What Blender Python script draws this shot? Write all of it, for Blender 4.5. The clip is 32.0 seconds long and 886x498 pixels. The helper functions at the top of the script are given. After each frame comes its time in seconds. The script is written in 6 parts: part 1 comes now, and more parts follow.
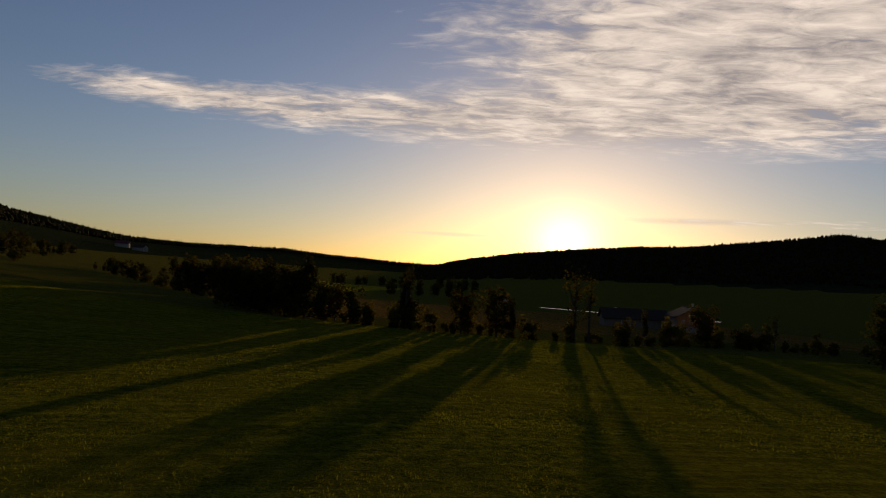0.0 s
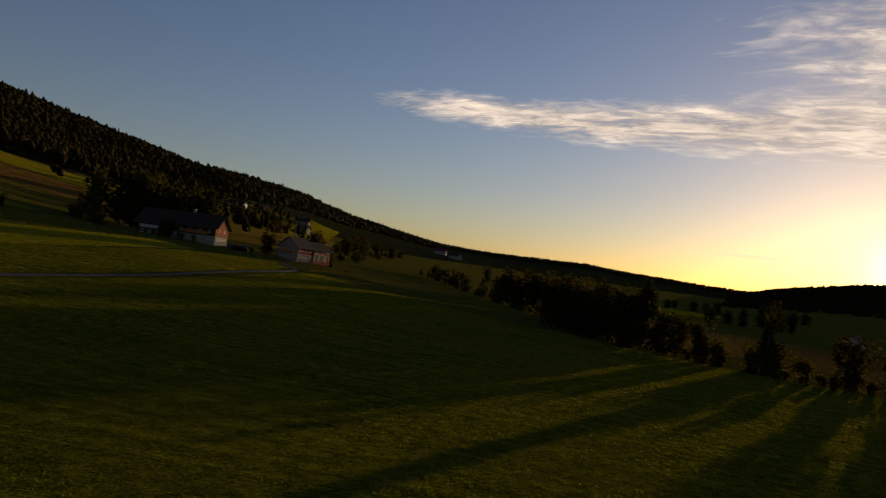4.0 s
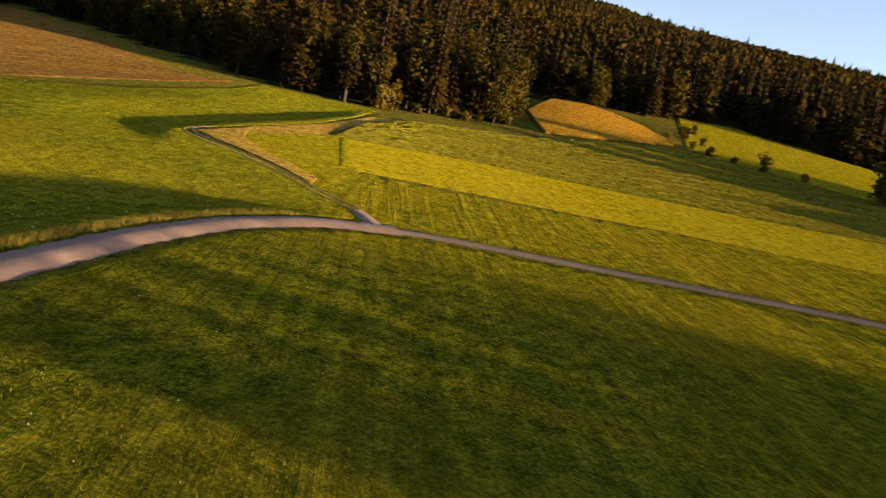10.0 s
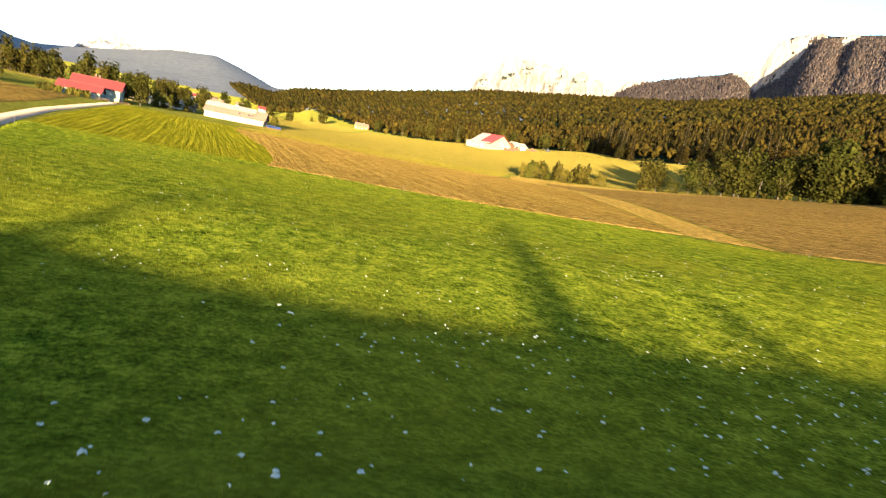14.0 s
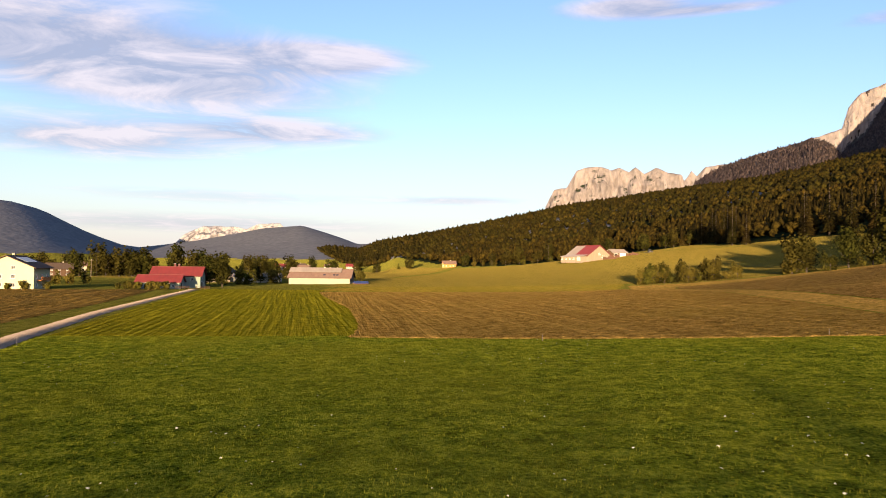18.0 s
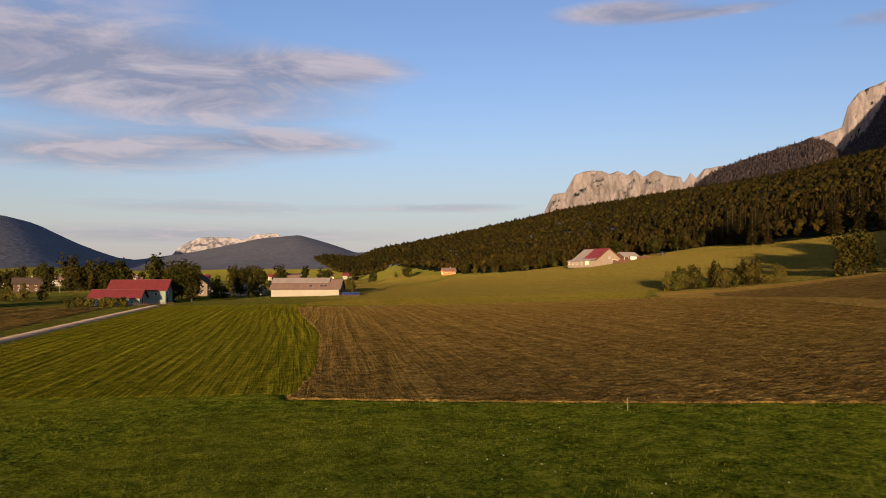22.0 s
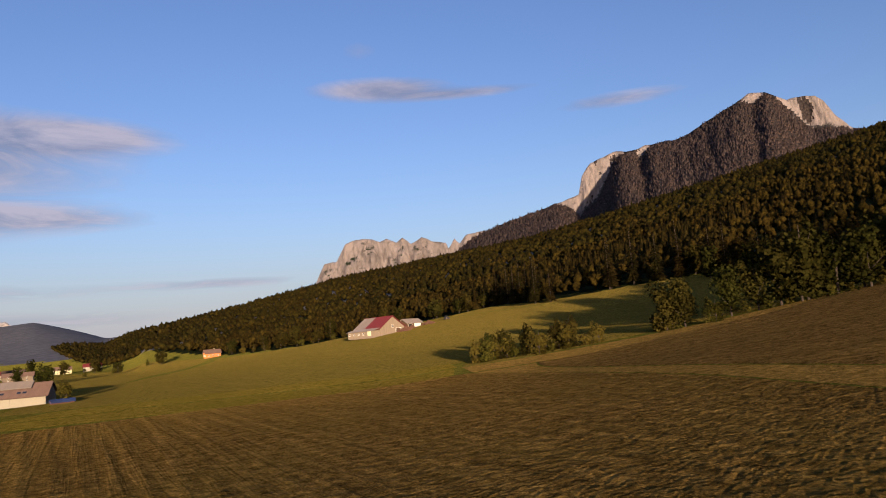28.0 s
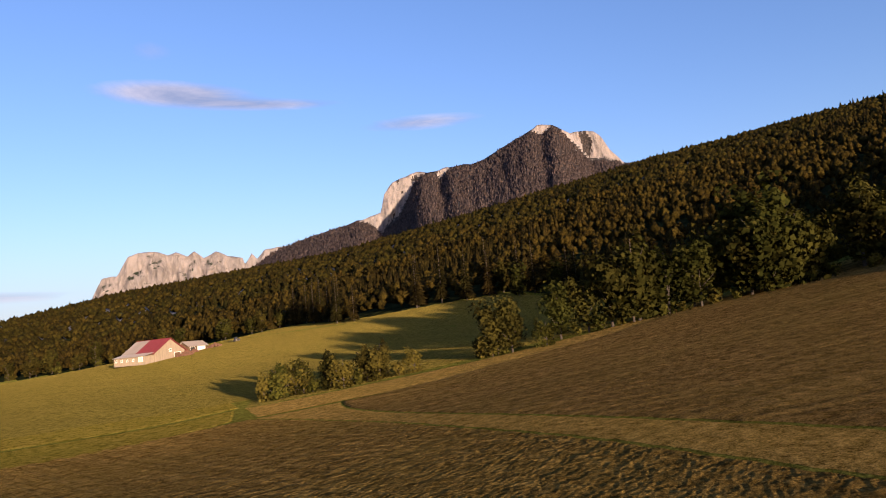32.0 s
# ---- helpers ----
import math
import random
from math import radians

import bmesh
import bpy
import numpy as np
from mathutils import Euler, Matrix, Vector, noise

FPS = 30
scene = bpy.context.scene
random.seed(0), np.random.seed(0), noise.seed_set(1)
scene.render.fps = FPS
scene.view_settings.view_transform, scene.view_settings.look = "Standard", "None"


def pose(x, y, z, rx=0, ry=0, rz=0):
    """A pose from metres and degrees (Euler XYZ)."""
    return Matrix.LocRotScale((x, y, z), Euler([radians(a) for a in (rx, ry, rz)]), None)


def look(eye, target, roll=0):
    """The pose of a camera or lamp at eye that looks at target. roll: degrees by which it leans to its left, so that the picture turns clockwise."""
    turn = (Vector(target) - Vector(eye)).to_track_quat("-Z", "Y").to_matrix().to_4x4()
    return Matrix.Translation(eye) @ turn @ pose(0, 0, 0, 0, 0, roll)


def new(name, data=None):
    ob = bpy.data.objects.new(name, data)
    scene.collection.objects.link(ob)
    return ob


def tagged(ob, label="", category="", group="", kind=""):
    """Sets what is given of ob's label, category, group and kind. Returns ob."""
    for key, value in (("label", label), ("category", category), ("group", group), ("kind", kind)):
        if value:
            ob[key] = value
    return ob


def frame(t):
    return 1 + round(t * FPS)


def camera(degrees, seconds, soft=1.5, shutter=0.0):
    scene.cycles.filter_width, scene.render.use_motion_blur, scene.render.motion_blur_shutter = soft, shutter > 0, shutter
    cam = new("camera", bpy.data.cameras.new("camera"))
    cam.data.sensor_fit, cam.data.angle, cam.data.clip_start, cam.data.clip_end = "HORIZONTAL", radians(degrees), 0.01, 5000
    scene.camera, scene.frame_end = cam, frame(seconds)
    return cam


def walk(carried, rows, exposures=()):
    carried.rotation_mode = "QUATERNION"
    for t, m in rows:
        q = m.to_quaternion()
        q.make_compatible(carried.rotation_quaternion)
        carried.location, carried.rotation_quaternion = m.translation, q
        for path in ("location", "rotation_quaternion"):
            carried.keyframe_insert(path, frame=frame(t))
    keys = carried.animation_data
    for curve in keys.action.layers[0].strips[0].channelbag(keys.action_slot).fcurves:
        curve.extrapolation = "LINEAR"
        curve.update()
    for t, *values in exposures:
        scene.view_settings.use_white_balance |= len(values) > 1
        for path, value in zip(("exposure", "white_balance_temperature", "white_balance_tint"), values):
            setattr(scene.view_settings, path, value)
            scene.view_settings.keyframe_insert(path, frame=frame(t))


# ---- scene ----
cam = camera(64.57, 32.0, soft=1.0, shutter=0.3)
PATH = [
    (0, (-56.78, -39.48, 13.54), (-56.138, -49.447, 14.004), 3.27),
    (0.5, (-57.15, -43.33, 13.39), (-56.134, -53.268, 13.857), 3.35),
    (1, (-56.53, -46.50, 13.34), (-55.178, -56.396, 13.814), 3.40),
    (1.5, (-55.16, -49.06, 13.39), (-53.491, -58.911, 13.863), 3.49),
    (2, (-53.23, -51.09, 13.52), (-51.055, -60.841, 13.991), 4.10),
    (2.5, (-50.91, -52.66, 13.72), (-48.192, -62.275, 14.153), 4.97),
    (3, (-48.34, -53.84, 13.96), (-45.028, -63.265, 14.343), 5.96),
    (3.5, (-45.66, -54.69, 14.22), (-41.642, -63.845, 14.549), 6.79),
    (5.5, (-35.33, -56.16, 15.24), (-28.950, -63.854, 15.450), 8.76),
    (6, (-33.04, -56.33, 15.40), (-26.078, -63.514, 15.563), 9.24),
    (6.5, (-30.85, -56.55, 15.49), (-23.292, -63.096, 15.620), 9.55),
    (7, (-28.73, -56.86, 15.49), (-20.579, -62.660, 15.452), 10.03),
    (7.5, (-26.59, -57.32, 15.39), (-17.834, -62.148, 15.148), 10.92),
    (8, (-24.39, -58.23, 15.13), (-15.121, -61.936, 14.587), 11.63),
    (8.5, (-21.83, -59.19, 14.76), (-12.157, -61.599, 13.915), 12.14),
    (9, (-18.98, -59.37, 14.28), (-9.098, -60.411, 13.175), 12.45),
    (9.5, (-16.18, -59.25, 13.75), (-6.282, -58.862, 12.414), 12.61),
    (10, (-13.47, -58.74, 13.20), (-3.762, -56.931, 11.646), 12.59),
    (10.5, (-10.81, -57.84, 12.61), (-1.487, -54.627, 10.920), 12.61),
    (11, (-8.10, -56.53, 11.98), (0.604, -51.937, 10.189), 12.85),
    (11.5, (-5.39, -54.82, 11.32), (2.487, -48.951, 9.460), 12.99),
    (12, (-2.89, -52.68, 10.70), (3.932, -45.614, 8.828), 12.95),
    (12.5, (-0.84, -50.05, 10.13), (4.718, -41.948, 8.250), 12.90),
    (13, (0.66, -46.92, 9.60), (4.751, -37.988, 7.719), 12.96),
    (13.5, (1.57, -43.36, 9.10), (4.122, -33.863, 7.295), 12.90),
    (14, (1.94, -39.53, 8.73), (3.437, -29.747, 7.288), 11.81),
    (14.5, (1.89, -35.58, 8.51), (2.928, -25.680, 7.595), 8.85),
    (15, (1.61, -31.64, 8.42), (2.130, -21.669, 7.947), 5.82),
    (15.5, (1.28, -27.73, 8.40), (1.435, -17.729, 8.197), 3.96),
    (17.5, (0.17, -12.03, 8.39), (0.151, -2.028, 8.586), 1.07),
    (18, (0.00, -8.07, 8.41), (-0.010, 1.924, 8.646), 0.75),
    (18.5, (-0.03, -4.07, 8.47), (-0.043, 5.929, 8.729), 0.49),
    (19, (0.01, -0.02, 8.52), (0.005, 9.980, 8.796), 0.28),
    (19.5, (0.06, 4.03, 8.53), (0.064, 14.024, 8.821), 0.14),
    (20, (0.11, 8.01, 8.55), (0.116, 18.010, 8.854), 0.04),
    (20.5, (0.12, 11.96, 8.59), (0.133, 21.957, 8.906), -0.04),
    (21, (0.08, 15.95, 8.60), (0.103, 25.943, 8.918), -0.15),
    (21.5, (0.02, 20.01, 8.57), (0.038, 30.006, 8.894), -0.24),
    (22, (-0.06, 24.12, 8.55), (-0.053, 34.111, 8.889), -0.28),
    (22.5, (-0.14, 28.22, 8.58), (-0.022, 38.213, 8.926), -0.87),
    (23, (-0.19, 32.32, 8.65), (0.146, 42.308, 9.057), -1.59),
    (23.5, (-0.13, 36.43, 8.77), (0.360, 46.398, 9.406), -1.92),
    (24, (0.04, 40.52, 8.96), (0.682, 50.458, 9.867), -2.00),
    (24.5, (0.31, 44.58, 9.18), (1.166, 54.481, 10.265), -2.44),
    (25, (0.64, 48.60, 9.41), (1.873, 58.459, 10.523), -3.32),
    (25.5, (1.16, 52.50, 9.64), (2.793, 62.304, 10.738), -4.00),
    (27.5, (3.91, 67.65, 10.62), (6.800, 77.150, 11.814), -4.54),
    (28, (4.80, 71.42, 10.90), (7.995, 80.822, 12.096), -4.62),
    (28.5, (5.92, 75.23, 11.19), (9.430, 84.517, 12.396), -4.77),
    (29, (7.21, 79.09, 11.48), (11.039, 88.252, 12.692), -4.90),
    (29.5, (8.67, 82.99, 11.77), (12.824, 92.001, 12.976), -5.08),
    (30, (10.31, 86.86, 12.07), (14.791, 95.720, 13.268), -5.17),
    (30.5, (12.13, 90.68, 12.36), (16.920, 99.380, 13.556), -5.26),
    (31, (14.12, 94.45, 12.63), (19.215, 102.969, 13.833), -5.31),
    (31.5, (16.24, 98.16, 12.91), (21.641, 106.489, 14.109), -5.33),
    (32, (18.43, 101.83, 13.19), (24.138, 109.954, 14.384), -5.37),
]
walk(cam, [(t, look(eye, target, roll)) for t, eye, target, roll in PATH],
     [(0.0, -0.35, 6800, 18), (3.5, -0.25, 7000, 18), (6.0, 0.68, 7800, 23), (8.0, 1.38, 8200, 25), (9.0, 2.0, 8200, 23), (11.0, 2.75, 7500, 14), (13.0, 3.45, 6400, -2), (15.0, 2.85, 6200, 2),
      (17.5, 2.1, 6550, 14), (19.0, 1.62, 6600, 19), (21.0, 1.22, 6600, 20), (23.0, 1.1, 6500, 21), (25.5, 1.0, 6300, 22), (28.0, 1.08, 6050, 23), (30.0, 1.3, 5950, 23), (32.0, 1.6, 5900, 23)])

# ---- light ----
SUN_AZ, SUN_EL = radians(-173.8), radians(3.8)
SUN_DIR = Vector((math.sin(SUN_AZ) * math.cos(SUN_EL), math.cos(SUN_AZ) * math.cos(SUN_EL), math.sin(SUN_EL)))
world = bpy.data.worlds.new("evening_sky")
scene.world = world
world.use_nodes = True
wn, wl = world.node_tree.nodes, world.node_tree.links
wn.clear()


def wmath(op, a, b=0.0, c=None):
    x = wn.new("ShaderNodeMath")
    x.operation = op
    for sock, v in zip(x.inputs, (a, b) if c is None else (a, b, c)):
        if isinstance(v, (int, float)):
            sock.default_value = v
        else:
            wl.new(v, sock)
    return x.outputs[0]


def wmix(fac, a, b, mode="MIX"):
    x = wn.new("ShaderNodeMix")
    x.data_type, x.blend_type = "RGBA", mode
    for sock, v in ((x.inputs[0], fac), (x.inputs[6], a), (x.inputs[7], b)):
        if isinstance(v, tuple):
            sock.default_value = (*v, 1)
        elif isinstance(v, (int, float)):
            sock.default_value = v
        else:
            wl.new(v, sock)
    return x.outputs[2]


sky = wn.new("ShaderNodeTexSky")
sky.sky_type, sky.sun_disc = "NISHITA", False
sky.sun_elevation, sky.sun_rotation = SUN_EL, SUN_AZ
sky.air_density, sky.dust_density, sky.ozone_density = 1.0, 0.45, 1.6
coord = wn.new("ShaderNodeTexCoord")
split = wn.new("ShaderNodeSeparateXYZ")
wl.new(coord.outputs["Generated"], split.inputs[0])
dx, dy, dz = split.outputs
AZ = wmath("DEGREES", wmath("ARCTAN2", dx, dy))
EL = wmath("DEGREES", wmath("ARCSINE", dz))
# the layer of clouds as a level sheet, seen in perspective
low = wmath("ADD", wmath("MAXIMUM", dz, 0.0), 0.07)
join = wn.new("ShaderNodeCombineXYZ")
wl.new(wmath("DIVIDE", dx, low), join.inputs[0])
wl.new(wmath("DIVIDE", dy, low), join.inputs[1])


def cloud_noise(scale, detail, stretch, seed, dist):
    m = wn.new("ShaderNodeMapping")
    m.inputs["Scale"].default_value, m.inputs["Location"].default_value = stretch, (seed, seed * 0.7, 0)
    wl.new(join.outputs[0], m.inputs[0])
    t = wn.new("ShaderNodeTexNoise")
    t.inputs["Scale"].default_value, t.inputs["Detail"].default_value = scale, detail
    t.inputs["Roughness"].default_value, t.inputs["Distortion"].default_value = 0.62, dist
    wl.new(m.outputs[0], t.inputs["Vector"])
    return t.outputs["Fac"]


def patch_of_sky(az, el, half_az, half_el, power=1.0):
    """1 in the middle of an oval of the sky, 0 outside it."""
    d = wmath("SUBTRACT", AZ, az)
    d = wmath("SUBTRACT", wmath("MODULO", wmath("ADD", d, 540.0), 360.0), 180.0)
    q = wmath("ADD", wmath("POWER", wmath("ABSOLUTE", wmath("DIVIDE", d, half_az)), 2.0), wmath("POWER", wmath("ABSOLUTE", wmath("DIVIDE", wmath("SUBTRACT", EL, el), half_el)), 2.0))
    return wmath("MULTIPLY", wmath("EXPONENT", wmath("MULTIPLY", q, -1.0)), power)


def added(parts):
    out = parts[0]
    for p in parts[1:]:
        out = wmath("ADD", out, p)
    return out


sheet = added([patch_of_sky(-164, 18.0, 17, 5.0, 1.35), patch_of_sky(178, 13.2, 19, 2.1, 1.2), patch_of_sky(156, 13.0, 13, 1.3, 0.9), patch_of_sky(-150, 15.0, 16, 4.5, 1.1),
               patch_of_sky(-150, 26.0, 40, 8.0, 0.8), patch_of_sky(-164, 5.7, 7, 0.35, 0.85), patch_of_sky(-148, 5.5, 8, 0.5, 0.8), patch_of_sky(177, 3.9, 6, 0.25, 0.7)])
ripple = wmath("ADD", wmath("MULTIPLY", cloud_noise(2.1, 9, (1.0, 1.5, 1), 3.1, 0.5), 0.55), wmath("MULTIPLY", cloud_noise(6.5, 6, (0.8, 1.7, 1), 7.7, 0.8), 0.45))
soft_puffs = cloud_noise(2.0, 9, (0.85, 1.1, 1), 11.3, 0.7)
heap = added([patch_of_sky(-27, 15.0, 14, 3.4, 0.95), patch_of_sky(-9, 16.3, 7, 1.3, 0.95), patch_of_sky(-27, 8.8, 13, 1.6, 0.9), patch_of_sky(-12, 10.3, 9, 1.0, 0.75), patch_of_sky(-16, 13.2, 15, 2.6, 0.55), patch_of_sky(-18, 5.2, 16, 0.9, 0.6), patch_of_sky(2, 5.3, 7, 0.5, 0.6),
              patch_of_sky(14.5, 20.0, 6, 0.9, 1.15), patch_of_sky(22, 19.2, 7, 0.5, 0.85), patch_of_sky(34, 17.2, 6, 0.7, 0.85), patch_of_sky(13, 23.0, 3, 1.2, 0.5), patch_of_sky(-40, 24, 25, 8, 0.8), patch_of_sky(-20, 3.0, 22, 1.0, 0.75)])
veil = wmath("SMOOTH_MIN", 1.0, wmath("MAXIMUM", 0.0, wmath("MULTIPLY", wmath("SUBTRACT", wmath("MULTIPLY", sheet, wmath("SUBTRACT", wmath("MULTIPLY", ripple, 2.0), 0.45)), 0.22), 2.2)), 0.2)
puff = wmath("SMOOTH_MIN", 1.0, wmath("MAXIMUM", 0.0, wmath("MULTIPLY", wmath("SUBTRACT", wmath("MULTIPLY", heap, wmath("ADD", soft_puffs, 0.2)), 0.26), 2.4)), 0.2)
glow = added([patch_of_sky(math.degrees(SUN_AZ), math.degrees(SUN_EL), 2.4, 2.1, 14.0), patch_of_sky(math.degrees(SUN_AZ), math.degrees(SUN_EL), 6.0, 4.5, 0.8)])
tinted = wmix(1.0, sky.outputs[0], (0.9, 1.02, 1.4), "MULTIPLY")
# brighter round the sun, and a lilac-grey haze low over the far side of the valley
near_sun = wmath("ADD", 1.0, patch_of_sky(math.degrees(SUN_AZ), 8.0, 60, 24, 0.15))
scaled = wn.new("ShaderNodeVectorMath")
scaled.operation = "SCALE"
wl.new(tinted, scaled.inputs[0])
wl.new(near_sun, scaled.inputs["Scale"])
tinted = wmix(patch_of_sky(0.0, 0.0, 80, 7.5, 0.75), scaled.outputs[0], (2.0, 2.15, 2.55))
lit = wmix(wmath("MINIMUM", 1.0, wmath("MAXIMUM", 0.0, wmath("MULTIPLY", wmath("SUBTRACT", ripple, 0.4), 4.5))), (4.4, 4.0, 3.7), (11.3, 10.1, 8.4))
shaded = wmix(wmath("MINIMUM", 1.0, wmath("MAXIMUM", 0.0, wmath("MULTIPLY", wmath("SUBTRACT", soft_puffs, 0.42), 5.0))), (1.15, 1.28, 1.65), (2.4, 2.22, 2.3))
cloudy = wmix(wmath("MULTIPLY", veil, 0.95), wmix(wmath("MULTIPLY", puff, 0.85), tinted, shaded), lit)
halo = wn.new("ShaderNodeVectorMath")
halo.operation = "SCALE"
halo.inputs[0].default_value = (1.0, 0.84, 0.5)
wl.new(glow, halo.inputs["Scale"])
sunny = wmix(1.0, cloudy, halo.outputs[0], "ADD")
back = wn.new("ShaderNodeBackground")
back.inputs["Strength"].default_value = 0.1
wout = wn.new("ShaderNodeOutputWorld")
wl.new(sunny, back.inputs[0])
wl.new(back.outputs[0], wout.inputs[0])

sun = new("sun", bpy.data.lights.new("sun", "SUN"))
sun.data.energy, sun.data.angle, sun.data.color = 5.0, radians(0.5), (1.0, 0.74, 0.42)
sun.matrix_world = look(SUN_DIR * 100, (0, 0, 0))


# ---- materials ----
def material(name, rough=0.9, metal=0.0, spec=0.3):
    m = bpy.data.materials.new(name)
    m.use_nodes = True
    b = m.node_tree.nodes["Principled BSDF"]
    b.inputs["Roughness"].default_value, b.inputs["Metallic"].default_value = rough, metal
    b.inputs["Specular IOR Level"].default_value = spec
    return m, m.node_tree.nodes, m.node_tree.links, b


def noise_node(n, l, vec, scale, detail=4.0, rough=0.6, dist=0.0):
    t = n.new("ShaderNodeTexNoise")
    t.inputs["Scale"].default_value, t.inputs["Detail"].default_value = scale, detail
    t.inputs["Roughness"].default_value, t.inputs["Distortion"].default_value = rough, dist
    if vec:
        l.new(vec, t.inputs["Vector"])
    return t.outputs["Fac"]


def ramp_node(n, l, fac, stops):
    r = n.new("ShaderNodeValToRGB")
    while len(r.color_ramp.elements) < len(stops):
        r.color_ramp.elements.new(0.5)
    for e, (p, c) in zip(r.color_ramp.elements, stops):
        e.position, e.color = p, (*c, 1)
    l.new(fac, r.inputs[0])
    return r.outputs[0]


def mix_node(n, l, fac, a, b, mode="MIX"):
    x = n.new("ShaderNodeMix")
    x.data_type, x.blend_type = "RGBA", mode
    for sock, v in ((x.inputs[0], fac), (x.inputs[6], a), (x.inputs[7], b)):
        if isinstance(v, (int, float)):
            sock.default_value = v
        elif isinstance(v, tuple):
            sock.default_value = (*v, 1)
        else:
            l.new(v, sock)
    return x.outputs[2]


def math_node(n, l, op, a, b=0.0):
    x = n.new("ShaderNodeMath")
    x.operation = op
    for sock, v in ((x.inputs[0], a), (x.inputs[1], b)):
        if isinstance(v, (int, float)):
            sock.default_value = v
        else:
            l.new(v, sock)
    return x.outputs[0]


def bump_node(n, l, b, fac, strength=0.5, dist=0.1):
    x = n.new("ShaderNodeBump")
    x.inputs["Strength"].default_value, x.inputs["Distance"].default_value = strength, dist
    l.new(fac, x.inputs["Height"])
    l.new(x.outputs[0], b.inputs["Normal"])


def mapped(n, l, rot=0.0, scale=(1, 1, 1)):
    g = n.new("ShaderNodeNewGeometry")
    m = n.new("ShaderNodeMapping")
    m.vector_type = "TEXTURE"
    m.inputs["Rotation"].default_value, m.inputs["Scale"].default_value = (0, 0, rot), tuple(1 / v for v in scale)
    l.new(g.outputs["Position"], m.inputs["Vector"])
    return m.outputs[0]


def grass_material(name, dark, mid, light, stripe=0.0, angle=0.0, pitch=3.0, patch=(0.3, 0.28, 0.1), patchy=0.3, relief=0.25, fuzz=0.5):
    """Grassland: fine blades, tufts, broad patches, and mowing lines where stripe is over zero."""
    m, n, l, b = material(name, 1.0, spec=0.0)
    pos = mapped(n, l)
    fine, tuft = noise_node(n, l, pos, 4.5, 5, 0.75), noise_node(n, l, pos, 0.8, 5, 0.75)
    broad = noise_node(n, l, pos, 0.035, 4, 0.6, 0.6)
    c = ramp_node(n, l, math_node(n, l, "ADD", math_node(n, l, "MULTIPLY", fine, 0.55), math_node(n, l, "MULTIPLY", tuft, 0.45)),
                  [(0.4, tuple(0.55 * v for v in dark)), (0.5, mid), (0.6, tuple(1.35 * v for v in light))])
    c = mix_node(n, l, math_node(n, l, "MULTIPLY", ramp_node(n, l, broad, [(0.42, (0, 0, 0)), (0.68, (1, 1, 1))]), patchy), c, patch)
    h = math_node(n, l, "ADD", fine, math_node(n, l, "MULTIPLY", tuft, 2.0))
    if stripe:
        lines = noise_node(n, l, mapped(n, l, angle, (0.75 / pitch, 0.022, 0.1)), 1.0, 5, 0.62, 0.25)
        lines = ramp_node(n, l, lines, [(0.40, (0, 0, 0)), (0.56, (1, 1, 1))])
        c = mix_node(n, l, math_node(n, l, "MULTIPLY", lines, stripe), c, tuple(0.45 * v for v in dark))
        h = math_node(n, l, "SUBTRACT", h, math_node(n, l, "MULTIPLY", lines, 3.0 * stripe))
    b.inputs["Diffuse Roughness"].default_value = 1.0
    l.new(c, b.inputs["Base Color"])
    bump_node(n, l, b, h, 0.9, relief * 0.8)
    b.inputs["Sheen Weight"].default_value, b.inputs["Sheen Roughness"].default_value = fuzz, 0.5
    l.new(mix_node(n, l, 1.0, c, (1.9, 1.5, 0.9), "MULTIPLY"), b.inputs["Sheen Tint"])
    return m


def plain_material(name, color, rough=0.8, grain=0.25, scale=6.0, metal=0.0, spec=0.3, relief=0.02, stretch=(1, 1, 1)):
    """A surface of one colour with stains at a broad scale and grain at a fine one."""
    m, n, l, b = material(name, rough, metal, spec)
    t = n.new("ShaderNodeTexCoord")
    mp = n.new("ShaderNodeMapping")
    mp.inputs["Scale"].default_value = stretch
    l.new(t.outputs["Object"], mp.inputs["Vector"])
    fine, broad = noise_node(n, l, mp.outputs[0], scale, 6, 0.7), noise_node(n, l, mp.outputs[0], scale * 0.09, 4)
    f = math_node(n, l, "ADD", math_node(n, l, "MULTIPLY", fine, 0.5), math_node(n, l, "MULTIPLY", broad, 0.5))
    c = ramp_node(n, l, f, [(0.3, tuple(v * (1 - grain) for v in color)), (0.7, tuple(min(1, v * (1 + grain * 0.6)) for v in color))])
    l.new(c, b.inputs["Base Color"])
    b.inputs["Diffuse Roughness"].default_value = 1.0
    bump_node(n, l, b, fine, 0.6, relief)
    return m


